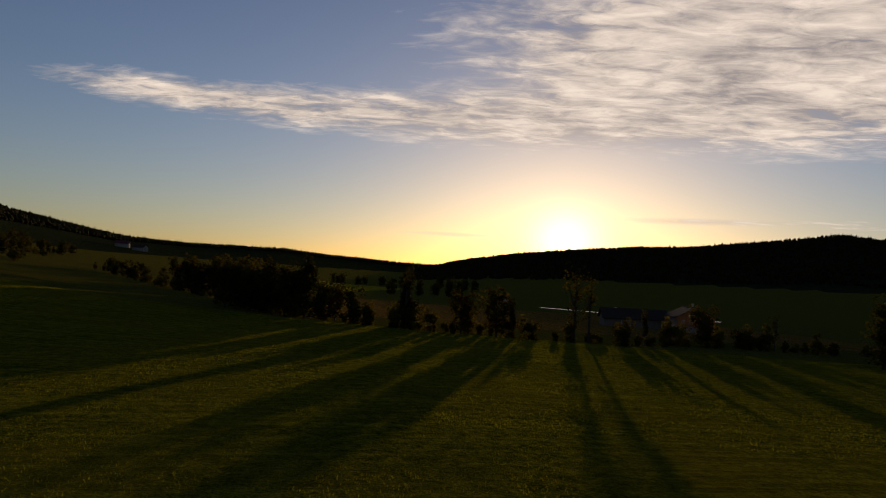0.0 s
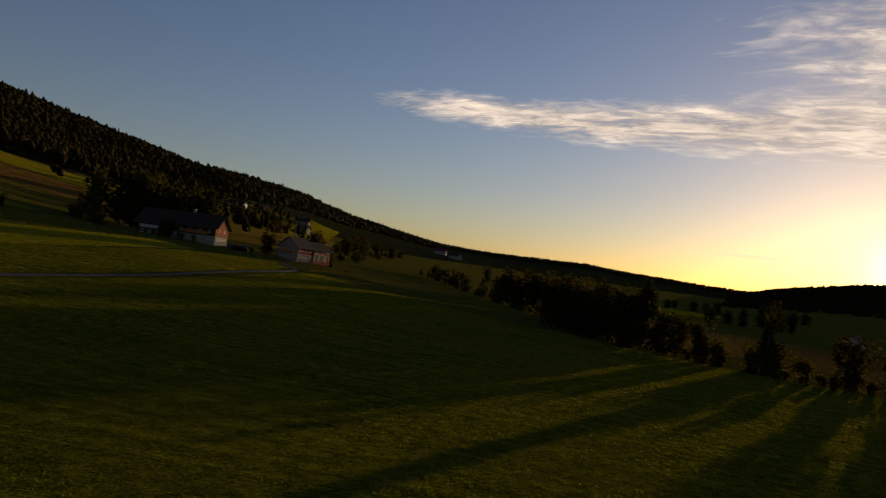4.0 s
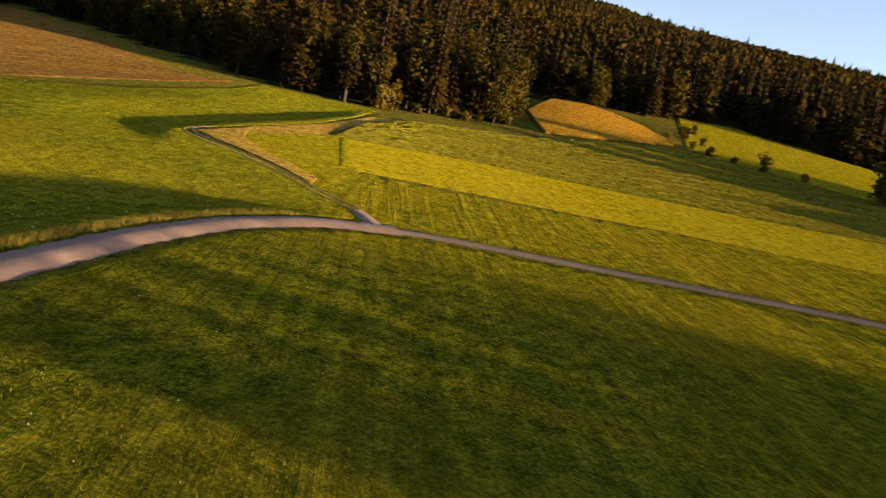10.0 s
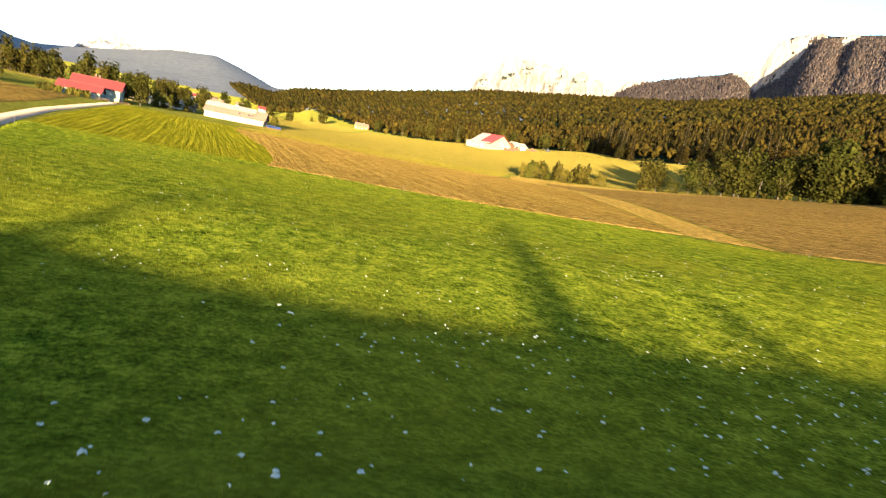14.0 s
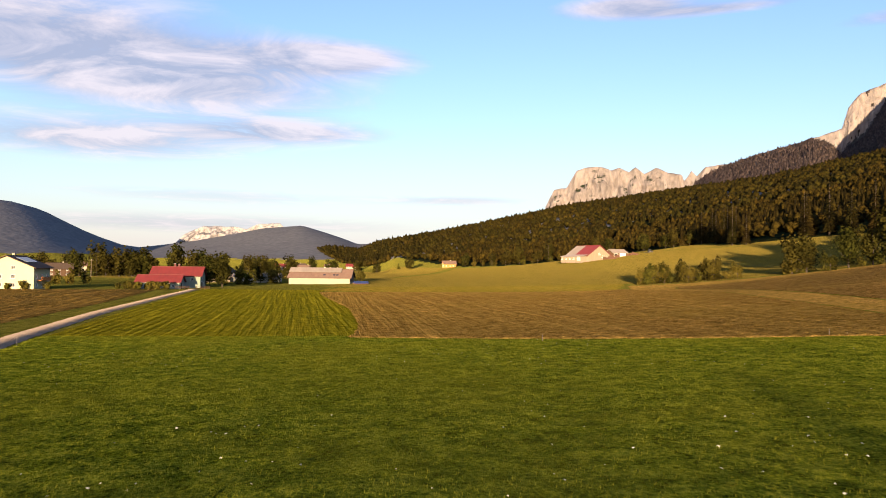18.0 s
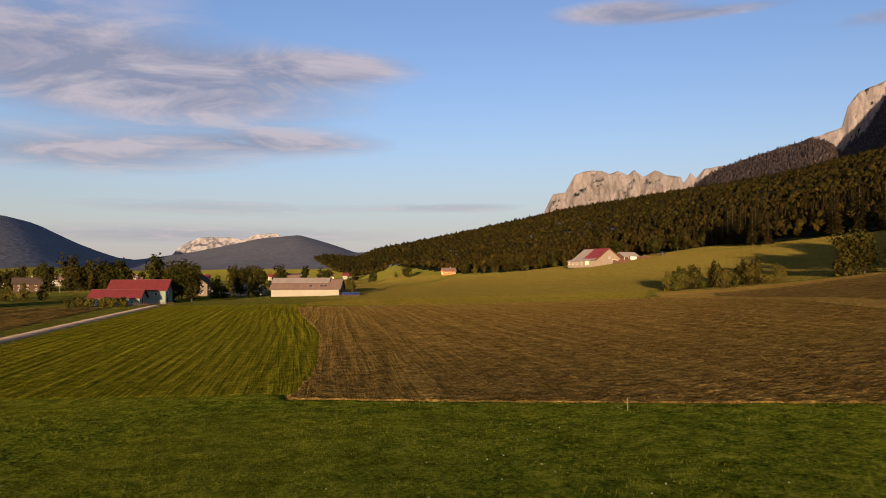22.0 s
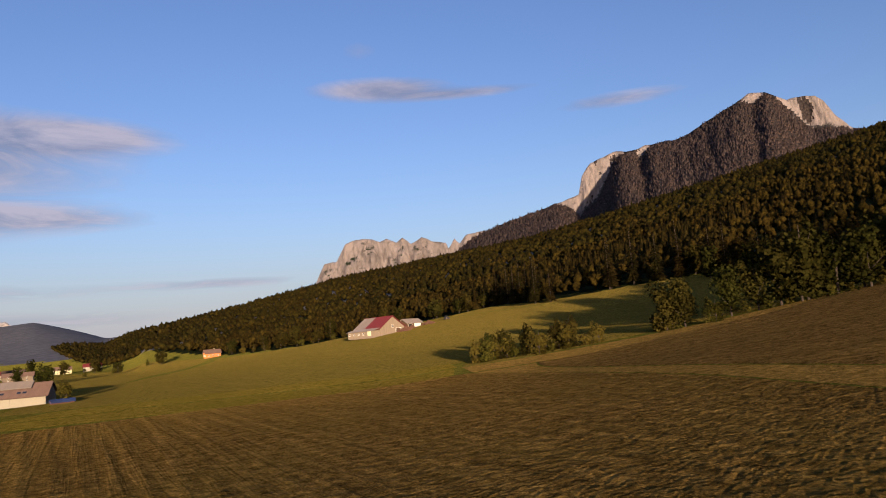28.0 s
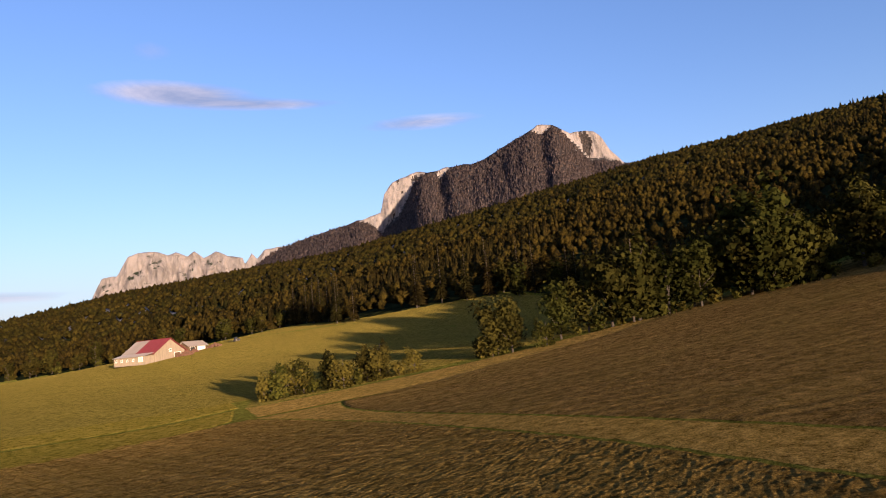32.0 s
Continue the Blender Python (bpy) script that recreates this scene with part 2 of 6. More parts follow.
def leaf_material(name, dark, light, warm, through_light=0.0, clumps=0.0):
    """Foliage: each clump and each tree has its own tint."""
    m, n, l, b = material(name, 0.95, spec=0.03)
    g, o = n.new("ShaderNodeNewGeometry"), n.new("ShaderNodeObjectInfo")
    c = mix_node(n, l, g.outputs["Random Per Island"], dark, light)
    c = mix_node(n, l, math_node(n, l, "MULTIPLY", o.outputs["Random"], 0.6), c, warm)
    blot = noise_node(n, l, g.outputs["Position"], 0.02, 3)
    c = mix_node(n, l, math_node(n, l, "MULTIPLY", ramp_node(n, l, blot, [(0.45, (0, 0, 0)), (0.65, (1, 1, 1))]), 0.5), c, warm)
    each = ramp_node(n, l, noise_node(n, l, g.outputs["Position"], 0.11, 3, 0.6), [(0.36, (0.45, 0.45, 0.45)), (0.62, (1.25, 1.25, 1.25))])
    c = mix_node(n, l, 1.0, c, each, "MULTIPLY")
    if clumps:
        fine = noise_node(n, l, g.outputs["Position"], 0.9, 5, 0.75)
        # gaps between leaf clumps: their shade is multiplied into the colour
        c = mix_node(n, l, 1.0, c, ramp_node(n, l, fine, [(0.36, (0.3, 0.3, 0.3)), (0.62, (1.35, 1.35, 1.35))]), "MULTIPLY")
        bump_node(n, l, b, fine, 1.0, clumps)
    l.new(c, b.inputs["Base Color"])
    if through_light:
        t, x = n.new("ShaderNodeBsdfTranslucent"), n.new("ShaderNodeMixShader")
        l.new(mix_node(n, l, 1.0, c, (1.5, 1.35, 0.6), "MULTIPLY"), t.inputs["Color"])
        x.inputs[0].default_value = through_light
        l.new(b.outputs[0], x.inputs[1])
        l.new(t.outputs[0], x.inputs[2])
        l.new(x.outputs[0], n["Material Output"].inputs["Surface"])
    return m


MEADOW = grass_material("meadow", (0.0152, 0.0276, 0.00285), (0.0456, 0.0644, 0.0057), (0.0931, 0.1012, 0.01045), patch=(0.095, 0.09016, 0.00855), patchy=0.45, fuzz=0.8)
MOWN_MEADOW = grass_material("mown_meadow", (0.01782, 0.02899, 0.002916), (0.05346, 0.06732, 0.005832), (0.104, 0.1057, 0.00972), 0.32, radians(108), 1.1, patch=(0.104, 0.0935, 0.008748), patchy=0.45, fuzz=1.0)
CROP = grass_material("green_rows", (0.03705, 0.04212, 0.00312), (0.08151, 0.0819, 0.0052), (0.1235, 0.1123, 0.00936), 0.35, radians(12), 0.9, patch=(0.1297, 0.1123, 0.00832))
STUBBLE = grass_material("mown_hay", (0.04385, 0.028, 0.007495), (0.1023, 0.06794, 0.01901), (0.1681, 0.1133, 0.03341), 0.3, radians(9), 1.1, patch=(0.1035, 0.08102, 0.01843), relief=0.35)
STUBBLE_HIGH = grass_material("mown_slope", (0.04505, 0.02893, 0.009563), (0.09009, 0.06017, 0.01912), (0.1401, 0.09028, 0.03061), 0.3, radians(55), 1.3, patch=(0.09259, 0.07174, 0.01786), relief=0.3)
STRIP = grass_material("stubble_strip", (0.05775, 0.03762, 0.0099), (0.1097, 0.07628, 0.0209), (0.1617, 0.1097, 0.033), patch=(0.104, 0.07838, 0.0165))
DRY = grass_material("dry_grass", (0.072, 0.054, 0.0144), (0.1368, 0.1044, 0.0252), (0.1944, 0.144, 0.0432), patch=(0.1152, 0.1044, 0.0144))
BRIGHT = grass_material("fresh_strip", (0.0713, 0.0805, 0.0046), (0.1323, 0.1334, 0.00759), (0.1782, 0.1702, 0.01219), 0.12, radians(17), 2.2, patch=(0.1667, 0.1633, 0.0184))
OLIVE = grass_material("cut_meadow", (0.03926, 0.03518, 0.00797), (0.07527, 0.06451, 0.01354), (0.108, 0.08788, 0.02254), 0.12, radians(20), 3.5, patch=(0.08517, 0.06731, 0.01696))
VALLEY_GRASS = grass_material("valley_meadow", (0.034, 0.037, 0.007), (0.062, 0.064, 0.011), (0.088, 0.086, 0.017), patch=(0.08, 0.07, 0.014), fuzz=0.2)
PASTURE = grass_material("pasture", (0.045, 0.055, 0.004), (0.09, 0.098, 0.006), (0.125, 0.125, 0.01), patch=(0.11, 0.105, 0.012))
VERGE = grass_material("verge", (0.03892, 0.03627, 0.005304), (0.07784, 0.06529, 0.01061), (0.1168, 0.08705, 0.02129), patch=(0.06115, 0.06287, 0.007956))
HAY = grass_material("turned_hay", (0.03264, 0.04046, 0.00432), (0.068, 0.07514, 0.00872), (0.1088, 0.1069, 0.01904), 0.3, radians(17), 1.6, patch=(0.096, 0.08925, 0.016))
BANK = grass_material("orange_bank", (0.07, 0.042, 0.007), (0.15, 0.096, 0.014), (0.21, 0.14, 0.024), patch=(0.14, 0.098, 0.013))
GLOSSY_ROAD = plain_material("wet_road", (0.12, 0.11, 0.11), 0.22, 0.2, 1.0, spec=0.6, relief=0.004)
PETAL = plain_material("white_petals", (0.32, 0.32, 0.25), 0.8, 0.1, 9.0)
ASPHALT = plain_material("asphalt", (0.1275, 0.09775, 0.08755), 0.95, 0.3, 3.0, spec=0.04, relief=0.03)
# lighter copy of the asphalt; low sun on it is put into the colour
SUNLIT_ROAD = plain_material("pale_asphalt", (0.19, 0.148, 0.118), 0.95, 0.3, 3.0, spec=0.0, relief=0.04)
LANE = plain_material("worn_asphalt", (0.1, 0.082, 0.07), 0.95, 0.3, 3.0, spec=0.05, relief=0.01)
DIRT = plain_material("dirt_track", (0.12, 0.085, 0.05), 0.95, 0.4, 2.0, relief=0.05)
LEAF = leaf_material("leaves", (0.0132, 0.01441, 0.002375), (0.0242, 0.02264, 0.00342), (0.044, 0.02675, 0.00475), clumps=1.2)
BUSH_LEAF = leaf_material("bush_leaves", (0.026, 0.03, 0.005), (0.066, 0.062, 0.01), (0.08, 0.058, 0.011), 0.3)
TREE_LEAF = leaf_material("tree_leaves", (0.015, 0.019, 0.0035), (0.033, 0.034, 0.006), (0.046, 0.034, 0.007), 0.3)
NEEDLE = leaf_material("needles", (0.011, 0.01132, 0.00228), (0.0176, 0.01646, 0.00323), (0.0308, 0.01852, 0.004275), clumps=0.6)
# spruces of the peak, greyed and lifted: haze put into their colour
HAZY_NEEDLE = leaf_material("mountain_needles", (0.03, 0.027, 0.028), (0.062, 0.05, 0.048), (0.075, 0.052, 0.045))
BLADE = leaf_material("grass_blades", (0.018, 0.035, 0.003), (0.12, 0.135, 0.012), (0.12, 0.11, 0.012), 0.4)
STRAW = leaf_material("tall_dry_grass", (0.06, 0.07, 0.01), (0.13, 0.115, 0.025), (0.11, 0.085, 0.02))
STRAW_ROWS = leaf_material("raked_hay", (0.09, 0.07, 0.025), (0.16, 0.125, 0.045), (0.13, 0.11, 0.035))
BARK = plain_material("bark", (0.055, 0.042, 0.032), 0.95, 0.4, 5.0, stretch=(1, 1, 0.2))



def rock_material(name, light, dark, green, steep, fade=0.12, scale=1.0):
    """Limestone on the steep faces, cracked and stained from top to bottom, dark woods on the gentler ones."""
    m, n, l, b = material(name, 0.95, spec=0.1)
    g = n.new("ShaderNodeNewGeometry")
    nz = n.new("ShaderNodeSeparateXYZ")
    l.new(g.outputs["True Normal"], nz.inputs[0])
    tall = mapped(n, l, 0, (0.02 * scale, 0.02 * scale, 0.006 * scale))
    even = mapped(n, l, 0, (0.01 * scale, 0.01 * scale, 0.01 * scale))
    cracks, stain, fine = noise_node(n, l, tall, 1.2, 8, 0.7, 0.8), noise_node(n, l, even, 0.5, 4), noise_node(n, l, even, 9.0, 6, 0.75)
    rock = ramp_node(n, l, cracks, [(0.34, dark), (0.47, tuple((p + q) / 2 for p, q in zip(light, dark))), (0.58, light)])
    rock = mix_node(n, l, math_node(n, l, "MULTIPLY", stain, 0.35), rock, (0.2, 0.175, 0.17))
    wood = ramp_node(n, l, fine, [(0.35, tuple(v * 0.45 for v in green)), (0.65, green)])
    f = math_node(n, l, "ADD", math_node(n, l, "SUBTRACT", nz.outputs[2], steep), math_node(n, l, "MULTIPLY", math_node(n, l, "SUBTRACT", noise_node(n, l, even, 2.2, 5), 0.5), 0.9))
    f = ramp_node(n, l, math_node(n, l, "ADD", math_node(n, l, "DIVIDE", f, fade * 2), 0.5), [(0.0, (0, 0, 0)), (1.0, (1, 1, 1))])
    l.new(mix_node(n, l, f, rock, wood), b.inputs["Base Color"])
    bare = math_node(n, l, "SUBTRACT", 1.0, math_node(n, l, "MULTIPLY", f, 0.9))
    bump_node(n, l, b, math_node(n, l, "ADD", math_node(n, l, "MULTIPLY", cracks, bare), math_node(n, l, "MULTIPLY", fine, 0.4)), 1.0, 14 / scale)
    return m


def wood_floor_material(name, dark, light, scale, relief):
    """Woods seen from afar: crowns as rounded bumps, with the shade between them put into the colour."""
    m, n, l, b = material(name, 1.0, spec=0.0)
    pos = mapped(n, l)
    v = n.new("ShaderNodeTexVoronoi")
    v.inputs["Scale"].default_value = scale
    l.new(pos, v.inputs["Vector"])
    c = ramp_node(n, l, v.outputs["Distance"], [(0.1, light), (0.75, dark)])
    c = mix_node(n, l, math_node(n, l, "MULTIPLY", noise_node(n, l, pos, 0.006, 4), 0.6), c, tuple(0.6 * q for q in dark))
    l.new(c, b.inputs["Base Color"])
    bump_node(n, l, b, math_node(n, l, "SUBTRACT", 1.0, v.outputs["Distance"]), 1.0, relief)
    return m


CLIFF = rock_material("pale_limestone", (0.2, 0.176, 0.176), (0.068, 0.0624, 0.0656), (0.024, 0.032, 0.0208), 0.62)
# paler, bluer copy of the limestone, with distance haze in the colour
HAZY_ROCK = rock_material("far_limestone", (0.3, 0.285, 0.3), (0.17, 0.165, 0.185), (0.12, 0.12, 0.14), 0.7, 0.2)
# wood tones of the peak are greyed to carry the haze in front of it
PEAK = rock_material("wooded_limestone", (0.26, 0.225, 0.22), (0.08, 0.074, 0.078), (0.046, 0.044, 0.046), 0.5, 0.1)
HAZY_PEAK_WOODS = wood_floor_material("peak_woods", (0.03, 0.026, 0.027), (0.062, 0.05, 0.049), 0.09, 7.0)
# far hills: distance haze is put into these lifted bluish greys
HAZED_WOODS = wood_floor_material("far_woods", (0.1382, 0.1382, 0.147), (0.2031, 0.1983, 0.198), 0.05, 1.2)
WOOD_FLOOR = wood_floor_material("wood_floor", (0.015, 0.02, 0.008), (0.035, 0.04, 0.015), 0.15, 2.0)

# ---- land ----
KNOLLS = ((73, 224, 70, 70, -2.9), (120, 530, 90, 120, 4.7), (208, -52, 26, 24, 1.6), (255, 165, 42, 34, 12.0), (95, -10, 40, 40, 2.2), (300, 260, 100, 90, -25.1), (20, 80, 90, 90, -0.4), (270, 620, 100, 100, -2.1), (90, -200, 80, 60, 3.4), (110, -242, 22, 18, 3.0), (132, -218, 20, 18, 1.2), (-40, 300, 100, 80, -0.3), (280, -250, 100, 80, -8.1), (-40, -235, 80, 70, 0.9), (-60, -60, 70, 70, 2.5), (165, 110, 60, 80, 0.8), (140, 340, 70, 80, -3.0), (860, -380, 330, 210, -34))
# crest of the surrounding hills: azimuth (degrees from +y towards +x), distance, height of the ground there
CREST = ((-180, 2800, 99), (-176, 2800, 130), (-172, 2800, 151), (-167.5, 2800, 170), (-163.4, 2800, 177), (-158.3, 2800, 203), (-155.7, 2800, 216), (-153.3, 2800, 232), (-151.3, 2800, 219), (-149, 2800, 211), (-135, 2700, 190),
         (-90, 2600, 150), (-45, 3600, 300), (-32, 4000, 284), (-30, 4000, 250), (-27, 4100, 150), (-24, 4300, 80), (-20, 4400, 125),
         (-17, 4400, 170), (-14.5, 4400, 212), (-11.5, 4300, 228), (-7, 3500, 105), (-4, 1900, 70), (1, 1800, 95), (6, 1750, 125), (10, 1700, 148),
         (18, 1650, 178), (25, 1600, 198), (32, 1550, 230), (41, 1500, 270), (50, 1500, 312), (60, 1450, 328), (69, 1400, 332),
         (80, 1350, 314), (90, 1300, 298), (95, 1300, 280), (100, 1300, 265), (104, 1300, 254), (108, 1300, 240), (112, 1300, 228), (115.5, 1320, 230), (120, 1345, 218), (123, 1365, 209), (126.7, 1385, 190),
         (131, 1420, 169), (135, 1460, 149), (139, 1500, 143), (143, 1680, 138), (146, 1830, 118), (150, 2100, 104), (154, 2430, 90), (158, 2740, 93),
         (161, 2950, 101), (165, 3000, 103), (168, 3000, 90), (171, 3000, 83), (174, 2940, 72), (177, 2850, 68), (180, 2800, 99))


def smooth(a, b, x):
    u = np.clip((x - a) / (b - a), 0, 1)
    return u * u * (3 - 2 * u)


def hollow(x, y):
    """Two shallow hollows: behind the road's raised bend, and behind the end of the field track."""
    d = y - np.interp(x, (-30, -21, -14, -4, 6, 16, 27, 37, 44.5, 49.5), (-20, -24, -30, -33, -32.4, -31.7, -30.8, -32, -36, -43))
    a = smooth(-24, -12, x) * (1 - smooth(40, 52, x)) * smooth(2.5, 13, d) * (1 - smooth(14, 46, d))
    e = y - np.interp(x, (60, 70, 80, 104, 135), (-12, -5, -6, -9, -7))
    b = smooth(58, 72, x) * (1 - smooth(120, 150, x)) * smooth(0.5, 6, e) * (1 - smooth(7, 26, e))
    return -1.4 * a - 0.6 * b


def near_ground(x, y):
    """The meadows: a valley floor that tips up into the hillside on the +x side."""
    h = hollow(x, y) + 15.6 * np.logaddexp(0, (x - 110) / 60) * (1 - 0.72 * smooth(-40, -720, y)) - 1.5
    for cx, cy, sx, sy, a in KNOLLS:
        h = h + a * np.exp(-((x - cx) / sx) ** 2 - ((y - cy) / sy) ** 2)
    return h


def height(x, y):
    x, y = np.asarray(x, float), np.asarray(y, float)
    r, az = np.hypot(x, y), np.degrees(np.arctan2(x, y))
    table = np.array(CREST)
    far, top = np.interp(az, table[:, 0], table[:, 1]), np.interp(az, table[:, 0], table[:, 2])
    s, c = np.sin(np.radians(az)), np.cos(np.radians(az))
    n = near_ground(np.minimum(r, far) * s, np.minimum(r, far) * c)
    lift = top - near_ground(far * s, far * c)
    return n + lift * smooth(0.3, 1.0, r / far) - 0.12 * np.maximum(r - far, 0)


def grid_mesh(name, X, Y, Z, mat, smooth_shade=True):
    """A sheet from three arrays of one shape."""
    r, c = X.shape
    me = bpy.data.meshes.new(name)
    i = np.arange(r * c).reshape(r, c)
    quads = np.stack([i[:-1, :-1], i[:-1, 1:], i[1:, 1:], i[1:, :-1]], -1).reshape(-1, 4)
    me.vertices.add(r * c)
    me.vertices.foreach_set("co", np.stack([X, Y, Z], -1).ravel())
    me.loops.add(quads.size)
    me.loops.foreach_set("vertex_index", quads.ravel())
    me.polygons.add(len(quads))
    me.polygons.foreach_set("loop_start", np.arange(0, quads.size, 4))
    me.polygons.foreach_set("use_smooth", np.full(len(quads), smooth_shade))
    me.update(calc_edges=True)
    me.validate()
    me.materials.append(mat)
    return me


def line_at(points, s):
    """Points along a smooth polyline at the fractions s of its length."""
    p = np.array(points, float)
    d = np.r_[0, np.cumsum(np.hypot(*np.diff(p, axis=0).T))]
    u = np.linspace(0, d[-1], 40 * len(p))
    q = np.stack([np.interp(u, d, p[:, k]) for k in (0, 1)], 1)
    k = max(3, len(u) // (len(p) * 2)) | 1
    pad = np.r_[np.repeat(q[:1], k // 2, 0), q, np.repeat(q[-1:], k // 2, 0)]
    q = np.stack([np.convolve(pad[:, c], np.ones(k) / k, "valid") for c in (0, 1)], 1)
    return np.stack([np.interp(np.asarray(s) * d[-1], u, q[:, c]) for c in (0, 1)], 1)


def rough_grid(shape, seed):
    """Uneven values between 0 and 1, clumped over one and over three cells."""
    g = np.random.default_rng(seed)
    a, b = g.uniform(0, 1, shape), g.uniform(0, 1, shape)
    for ax in (0, 1):
        b = (np.roll(b, 1, ax) + b + np.roll(b, -1, ax)) / 3
    return np.clip(0.55 * a + 0.45 * (0.5 + (b - 0.5) * 2.6), 0, 1)


def field(name, left, right, mat, label, lift=0.06, rows=90, cols=50, wobble=0.2, relief=0.0, rake=0.0, pitch=1.7, across=None):
    """A piece of farmland between two border lines, laid over the ground; its rows run along the borders, or across."""
    s = np.linspace(0, 1, rows)
    a, b = line_at(left, s), line_at(right, s)
    v = np.linspace(0, 1, cols)[None, :, None]
    p = a[:, None] * (1 - v) + b[:, None] * v
    w = wobble * (np.sin(p[..., 1] * 0.9 + p[..., 0] * 0.3) + np.sin(p[..., 1] * 2.3 + 1)) * 0.5
    X, Y = p[..., 0] + w * (np.abs(2 * v[..., 0] - 1) > 0.97), p[..., 1] + w * 0.4 * (np.abs(2 * s[:, None] - 1) > 0.97)
    Z = height(X, Y) + lift
    if relief or rake:
        lump_of = rough_grid(Z.shape, rows * 7 + cols)
        along = p[..., 0] * across[0] + p[..., 1] * across[1] if across else v[..., 0] * np.hypot(*(b - a).mean(0)) + 0.0 * Z
        bend = (0.3 * np.sin(p[..., 1] * 0.07) + 0.2 * np.sin(p[..., 0] * 0.17 + p[..., 1] * 0.05)) * min(1.0, 12 * relief - 0.3)
        ridge = (0.5 + 0.5 * np.cos((along + bend) * 6.283 / pitch)) ** 2
        broken = 0.35 + 1.1 * rough_grid(Z.shape, rows + cols)
        Z = Z + relief * lump_of + rake * ridge * broken
        X = X + 0.25 * (lump_of - 0.5) * (np.abs(2 * v[..., 0] - 1) < 0.97)
    edge = np.zeros_like(Z)
    edge[0], edge[-1], edge[:, 0], edge[:, -1] = 1, 1, 1, 1
    Z = Z * (1 - edge) + (height(X, Y) + 0.3 * lift) * edge
    ob = new(name, grid_mesh(name, X, Y, Z, mat, relief < 0.1))
    return tagged(ob, label, "field", kind="structure")


FOREST_EDGE = ((-160, 1330), (-60, 1000), (15, 735), (92, 640), (150, 586), (204, 548), (190, 450), (210, 420), (226, 390), (245, 372), (240, 320), (262, 285),
               (315, 262), (285, 215), (240, 190), (205, 160), (192, 117), (175, 80), (160, 40), (150, 8), (160, -8), (172, -30), (228, -26), (242, -55), (254, -80),
               (268, -105), (256, -137), (250, -167), (300, -200), (350, -222), (375, -240), (404, -272), (388, -312), (384, -345), (420, -440), (540, -610), (610, -700), (650, -830), (700, -1000), (780, -1500), (600, -2200))


def inside_forest(x, y):
    """True on the hill side of the forest's edge."""
    e = np.array(FOREST_EDGE + ((2500, -2500), (4500, 4500), (0, 4500), (-400, 2200)), float)
    inside = np.zeros(np.shape(x), bool)
    for (x0, y0), (x1, y1) in zip(e, np.roll(e, -1, 0)):
        if y0 != y1:
            inside ^= ((y0 > y) != (y1 > y)) & (x < (x1 - x0) * (y - y0) / (y1 - y0) + x0)
    return inside


u = np.sinh(np.linspace(-4.6, 4.6, 310)) / np.sinh(4.6) * 4850
GX, GY = np.meshgrid(u, u)
GZ = height(GX, GY) - 0.3 * (hollow(GX, GY) < -0.02)
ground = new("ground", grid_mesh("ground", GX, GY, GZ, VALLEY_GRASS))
for m in (WOOD_FLOOR, HAZED_WOODS):
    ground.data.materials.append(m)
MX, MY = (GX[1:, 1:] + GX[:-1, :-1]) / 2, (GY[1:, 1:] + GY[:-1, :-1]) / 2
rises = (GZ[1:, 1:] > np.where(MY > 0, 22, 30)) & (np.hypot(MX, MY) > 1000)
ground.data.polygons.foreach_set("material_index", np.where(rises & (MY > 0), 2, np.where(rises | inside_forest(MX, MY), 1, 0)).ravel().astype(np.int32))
ground.data.update()
tagged(ground, "green meadow land rising into a hillside", "ground", kind="structure")

ROAD = ((-88, 240), (-86.6, 234), (-73, 171), (-61, 115), (-50, 75), (-39, 41), (-28, 6), (-21, -14), (-14, -30), (-4, -32.7), (6, -32.1), (16, -31.4), (27, -30.7),
        (37, -32), (44.5, -36), (49.5, -43), (55, -62), (61, -83), (64.5, -106), (67.5, -129), (70, -152), (80, -198), (88, -216), (100, -222))


def ribbon(name, centre, width, mat, label, lift, n=400, cols=5, crown=0.05, category="road"):
    s = np.linspace(0, 1, n)
    c = line_at(centre, s)
    t = np.gradient(c, axis=0)
    t /= np.linalg.norm(t, axis=1, keepdims=True)
    v = np.linspace(-0.5, 0.5, cols)
    w = width * (1 + 0.04 * np.sin(s * 210) + 0.03 * np.sin(s * 517))
    X = c[:, :1] + t[:, 1:] * v * w[:, None]
    Y = c[:, 1:] - t[:, :1] * v * w[:, None]
    Z = height(X, Y) + lift + crown * (1 - (2 * v) ** 2) - (np.abs(v) > 0.49) * 0.2
    return tagged(new(name, grid_mesh(name, X, Y, Z, mat)), label, category, kind="structure")


ribbon("road", ROAD[:7], 3.9, SUNLIT_ROAD, "stretch of farm road towards the valley farm, sunlight put into its pale colour", 0.15, 400)
ribbon("road", ROAD[6:16], 3.7, ASPHALT, "narrow grey asphalt farm road through meadows", 0.16, 600)
ribbon("road", ROAD[14:], 2.0, LANE, "narrower lane leading on to the farmhouses", 0.11, 500)
ribbon("road", ((48, -41), (50, -39.4), (51.5, -38.2), (52.8, -36.9)), 2.4, ASPHALT, "paved mouth of a field track", 0.12, 40)
TRACK = line_at(((53, -37), (56.7, -31), (60.2, -26.6), (65.1, -18.3), (67.6, -12.2), (70.5, -7), (73, -4.6), (78, -5.2)), np.linspace(0, 1, 60))
for k in (-0.6, 0.6):
    ribbon("track", TRACK + k * np.array((0.85, -0.5)), 0.34, DIRT, "worn rut of a dirt track along a meadow edge", 0.08, 160, category="track")

